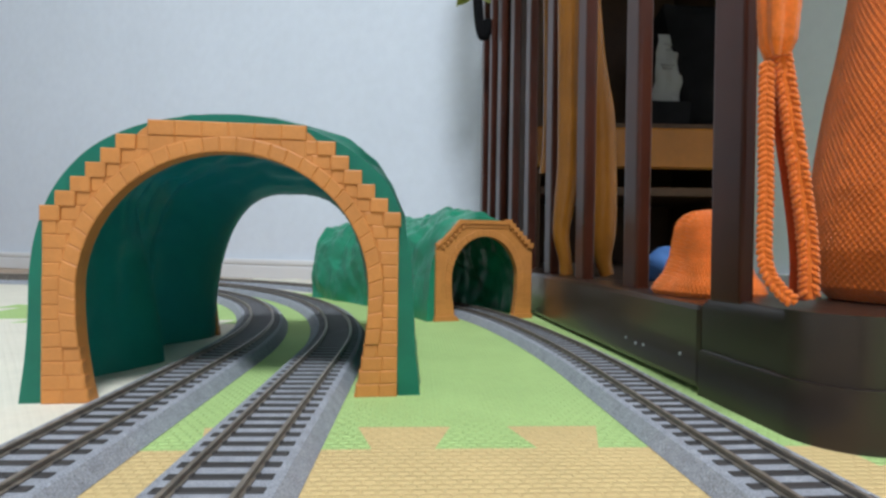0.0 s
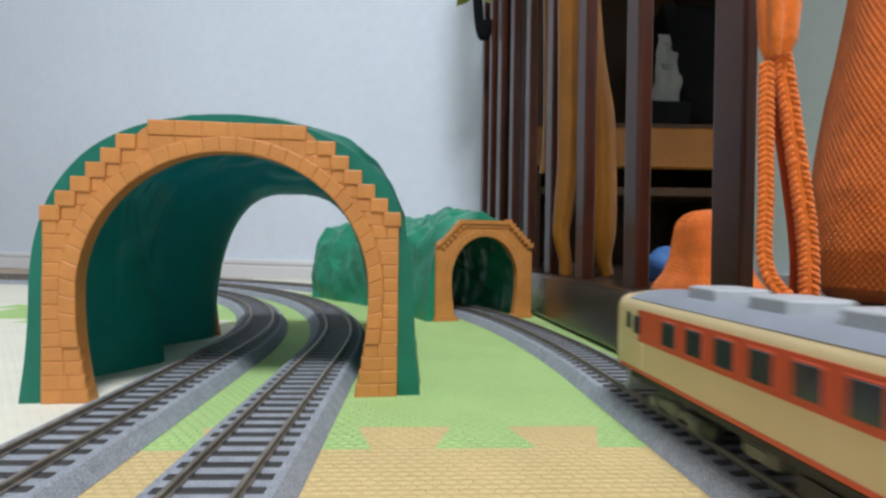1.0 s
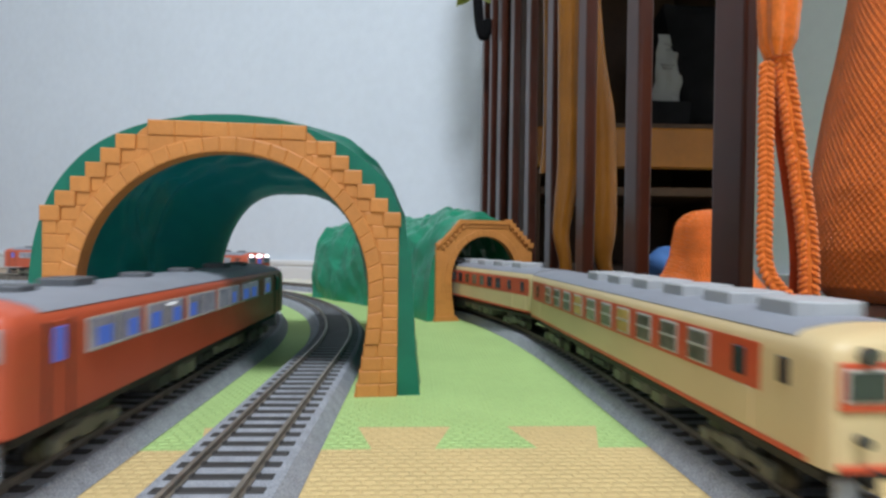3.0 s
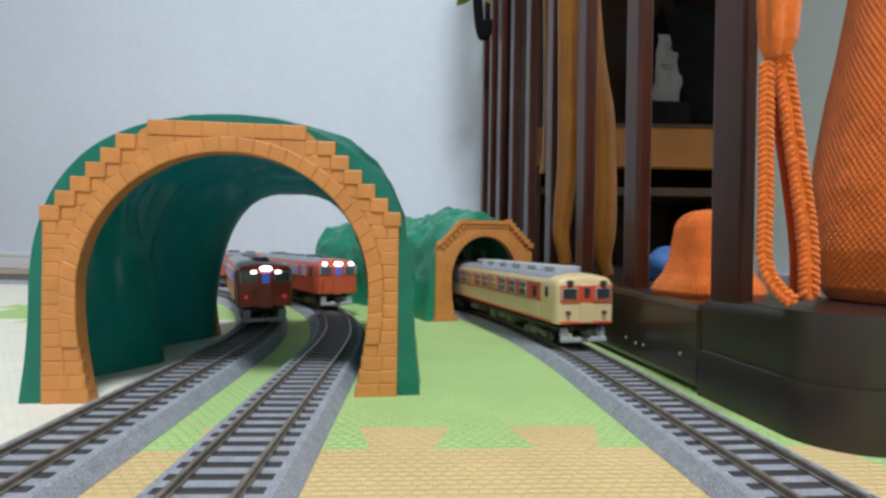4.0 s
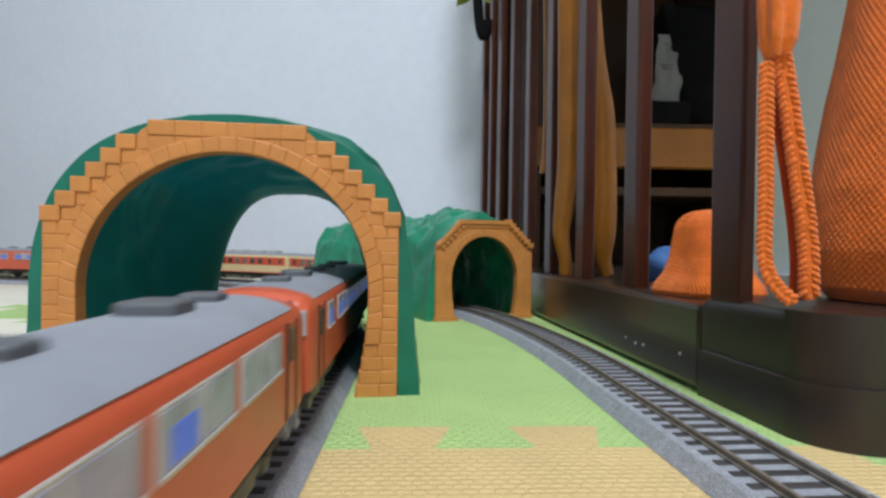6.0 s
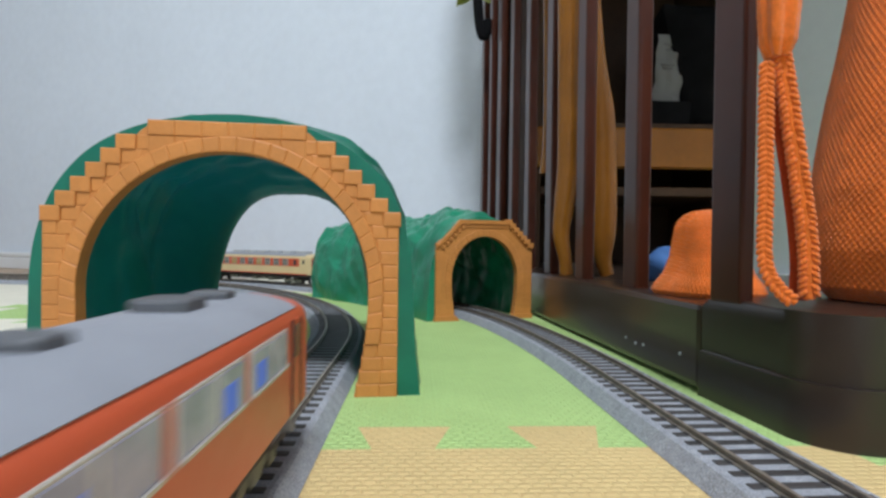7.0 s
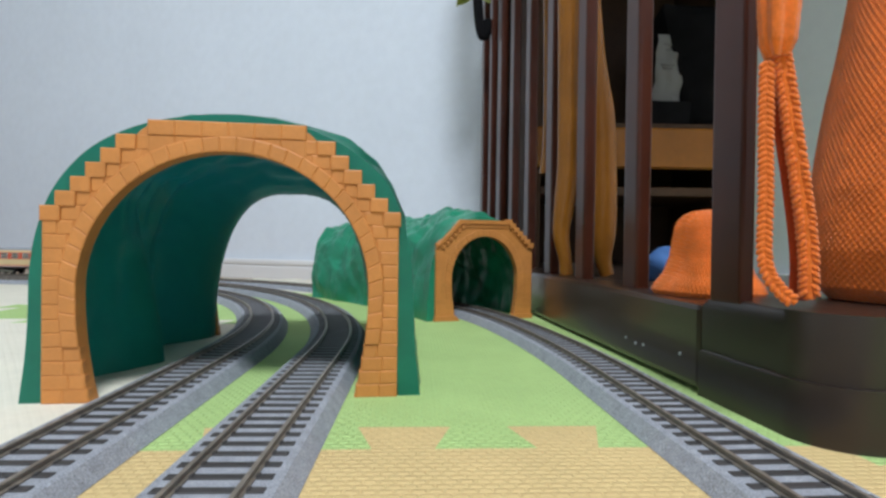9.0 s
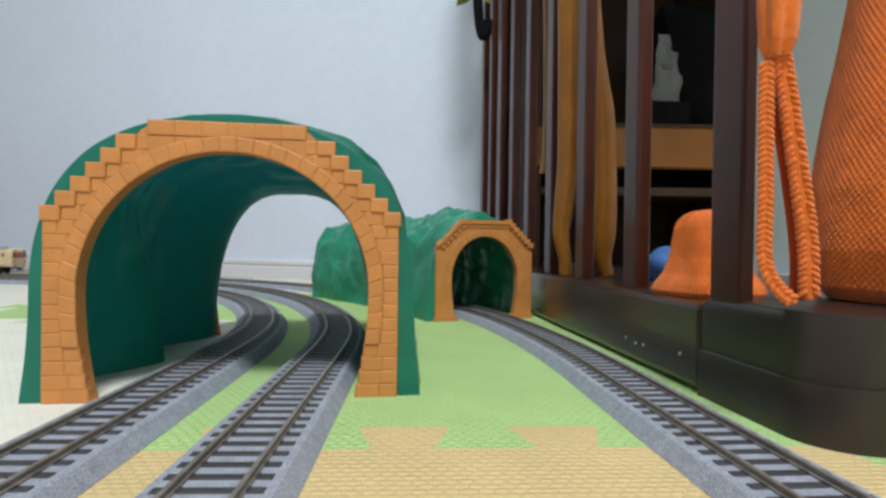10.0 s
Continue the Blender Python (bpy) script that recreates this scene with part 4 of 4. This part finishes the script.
def braid(root, pts, w, step, rng):
    path = smooth_path(pts, 400)
    d = [0.0]
    for a, b in zip(path[:-1], path[1:]):
        d.append(d[-1] + math.dist(a, b))
    core = bmesh.new()
    tube(core, path[::8] + [path[-1]], w * 0.27, 10)
    strand = part("strand", core, "orange", root, "chunky braided knit strand", smooth=True)
    first = part("stitch", stitch_mesh(w, step, 1.0), "orange", strand, smooth=True)
    n = int(d[-1] / step)
    for k in range(n):
        at = d[-1] * k / n
        p = Vector([float(np.interp(at, d, [q[i] for q in path])) for i in range(3)])
        p2 = Vector([float(np.interp(at + 0.002, d, [q[i] for q in path])) for i in range(3)])
        t = (p2 - p).normalized() if (p2 - p).length > 1e-6 else Vector((0, 0, -1))
        nrm = Vector((-0.45, -0.9, 0)).normalized()
        side = nrm.cross(t).normalized()
        nrm = t.cross(side)
        m = Matrix.Translation(p) @ Matrix((t, side, nrm)).transposed().to_4x4() @ pose(0, 0, 0, rng.uniform(-9, 9), rng.uniform(-6, 6), rng.uniform(-6, 6))
        if k == 0:
            first.matrix_basis = m
        else:
            shared("stitch", first.data, strand, m)


def orange_knits():
    # large knitted bag standing on the cot's foot
    bm = bmesh.new()
    knit_surface(bm, (0.2250, 0.222), [(0.060, 0.0445), (0.0660, 0.050), (0.0680, 0.065), (0.0665, 0.09), (0.0610, 0.13), (0.0540, 0.17), (0.046, 0.22), (0.02, 0.26)], 0.0030, 0.0006, 0.00045, 420, 0.85, 0.75, (2.4, 5.3))
    tagged(part("knitted_bag", bm, "orange", smooth=True), "large orange rib-knit bag standing on the dark cot foot", "knitted bag")
    # strap loop hanging by the post
    loop = thing("knitted_strap", None, "orange braided knit strap loop hanging beside the dark post", "strap")
    y = 0.192
    rng = random.Random(4)
    braid(loop, [(0.1135, y, 0.130), (0.1135, y, 0.110), (0.1140, y, 0.085), (0.1140, y, 0.062), (0.1170, y - 0.002, 0.052), (0.1225, y - 0.004, 0.0465)], 0.0045, 0.0021, rng)
    braid(loop, [(0.1180, y, 0.136), (0.1212, y, 0.118), (0.1255, y, 0.092), (0.1290, y, 0.068), (0.1300, y, 0.0475)], 0.0074, 0.0022, rng)
    # the strap's back side: its shade is painted as a darker red-orange
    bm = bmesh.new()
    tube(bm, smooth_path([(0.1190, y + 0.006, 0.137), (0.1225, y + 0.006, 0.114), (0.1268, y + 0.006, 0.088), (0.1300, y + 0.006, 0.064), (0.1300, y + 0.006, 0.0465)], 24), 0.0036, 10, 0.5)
    part("ribbon", bm, "orange_shaded", loop, "inner ribbon behind the strand, shade painted as darker red-orange", smooth=True)
    bm = bmesh.new()
    knit_surface(bm, (0.1175, y), [(0.0035, 0.1325), (0.0058, 0.138), (0.0068, 0.150), (0.0062, 0.20)], 0.0035, 0.0012, 0.0002, 90, 0.6)
    part("strap_knot", bm, "orange", loop, "smooth gathered strap end", smooth=True)
    # small knitted cap between the slats
    bm = bmesh.new()
    knit_surface(bm, (0.1425, 0.290), [(0.027, 0.0402), (0.0285, 0.0425), (0.0270, 0.0460), (0.0225, 0.0515), (0.0192, 0.060), (0.0180, 0.068), (0.0165, 0.076), (0.0148, 0.0797), (0.0118, 0.0827), (0.0075, 0.0847), (0.002, 0.0855)], 0.0040, 0.0006, 0.00045, 260, 0.9, 1.0, (2.4, 5.3))
    tagged(part("orange_cap", bm, "orange", smooth=True), "small orange knitted cap lying between the slats", "knitted cap")
    # plant trailing over the cot's top rail
    plant = thing("trailing_plant", pose(0.062, 0.80, 0.6985), "yellow-green trailing plant lying over the cot's top rail", "plant")
    rng = random.Random(8)
    bm = bmesh.new()
    tube(bm, smooth_path([(0.02, 0, 0.001), (-0.012, 0, 0.004), (-0.024, 0, -0.03), (-0.022, 0, -0.13), (-0.018, 0, -0.26)], 24), 0.0012, 6)
    part("stem", bm, "leaf", plant)
    for k in range(16):
        z = -0.272 + 0.265 * (k // 2) / 8
        bm = bmesh.new()
        ln, wd = rng.uniform(0.03, 0.045), rng.uniform(0.010, 0.014)
        ang = rng.uniform(0, 6.28) if k > 3 else (2.6, 0.3, 3.3, 5.6)[k]
        tip = Vector((math.cos(ang), math.sin(ang), -0.35)).normalized()
        sd = tip.cross(Vector((0, 0, 1))).normalized()
        base = Vector((-0.02, 0, z + 0.012))
        rows = []
        for q in range(7):
            f = q / 6
            ww = wd * math.sin(math.pi * min(1, 0.08 + f * 0.92)) ** 0.8
            c = base + tip * ln * f + Vector((0, 0, -0.006 * f * f))
            rows.append([c + sd * ww + Vector((0, 0, 0.0014)), c, c - sd * ww + Vector((0, 0, 0.0014)), c - Vector((0, 0, 0.0008))])
        loft(bm, rows)
        part("leaf", bm, "leaf", plant, smooth=True)
    # black strap draped over the far end of the rail
    strap = thing("black_strap", pose(0.060, 0.78, 0.698), "black cloth strap draped over the far end of the cot rail", "strap")
    bm = bmesh.new()
    tube(bm, smooth_path([(0.03, 0, 0.001), (0.0, 0, 0.004), (-0.022, 0, -0.004), (-0.026, 0, -0.06), (-0.020, 0, -0.18), (-0.014, 0, -0.30), (-0.006, 0, -0.335), (0.002, 0, -0.31)], 40), 0.007, 10, 0.5)
    part("webbing", bm, "black", strap, smooth=True)


# ---- build ----
room()
play_mat()
near_tunnel()
far_tunnel()
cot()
behind_cot()
orange_knits()
express_lead = express_car(False, (1,), "cream and red express railcar with dark single-pane windows, on rails", 11)
express_tail = express_car(True, (-1,), "cream and red express railcar with divided windows and cab", 12)
local_inner = local_car(21, "vermilion railcar with grey roof and lit windows on the inner track", "none", "tail", 0.75, 0.45)
local_lead = local_car(22, "vermilion railcar with bright headlights leading on the middle track", "head", "none")
local_tail = local_car(23, "vermilion railcar with grey roof coupled behind on the middle track", "none", "tail")
railway("inner", -1.0, 2.3)
railway("middle", -1.5, 2.2)
railway("outer", -0.9, 2.1)


def motions():
    times = [k / 10 for k in range(101)]
    walk(express_lead, [(t, car_pose("outer", in_tunnel(glide(EXPRESS, t)), False)) for t in times])
    walk(express_tail, [(t, car_pose("outer", in_tunnel(glide(EXPRESS, t) - PITCH), False)) for t in times])
    walk(local_inner, [(t, car_pose("inner", glide(INNER, t), False)) for t in times])
    walk(local_lead, [(t, car_pose("middle", glide(MIDDLE, t), True)) for t in times])
    walk(local_tail, [(t, car_pose("middle", glide(MIDDLE, t) + PITCH, True)) for t in times])


motions()
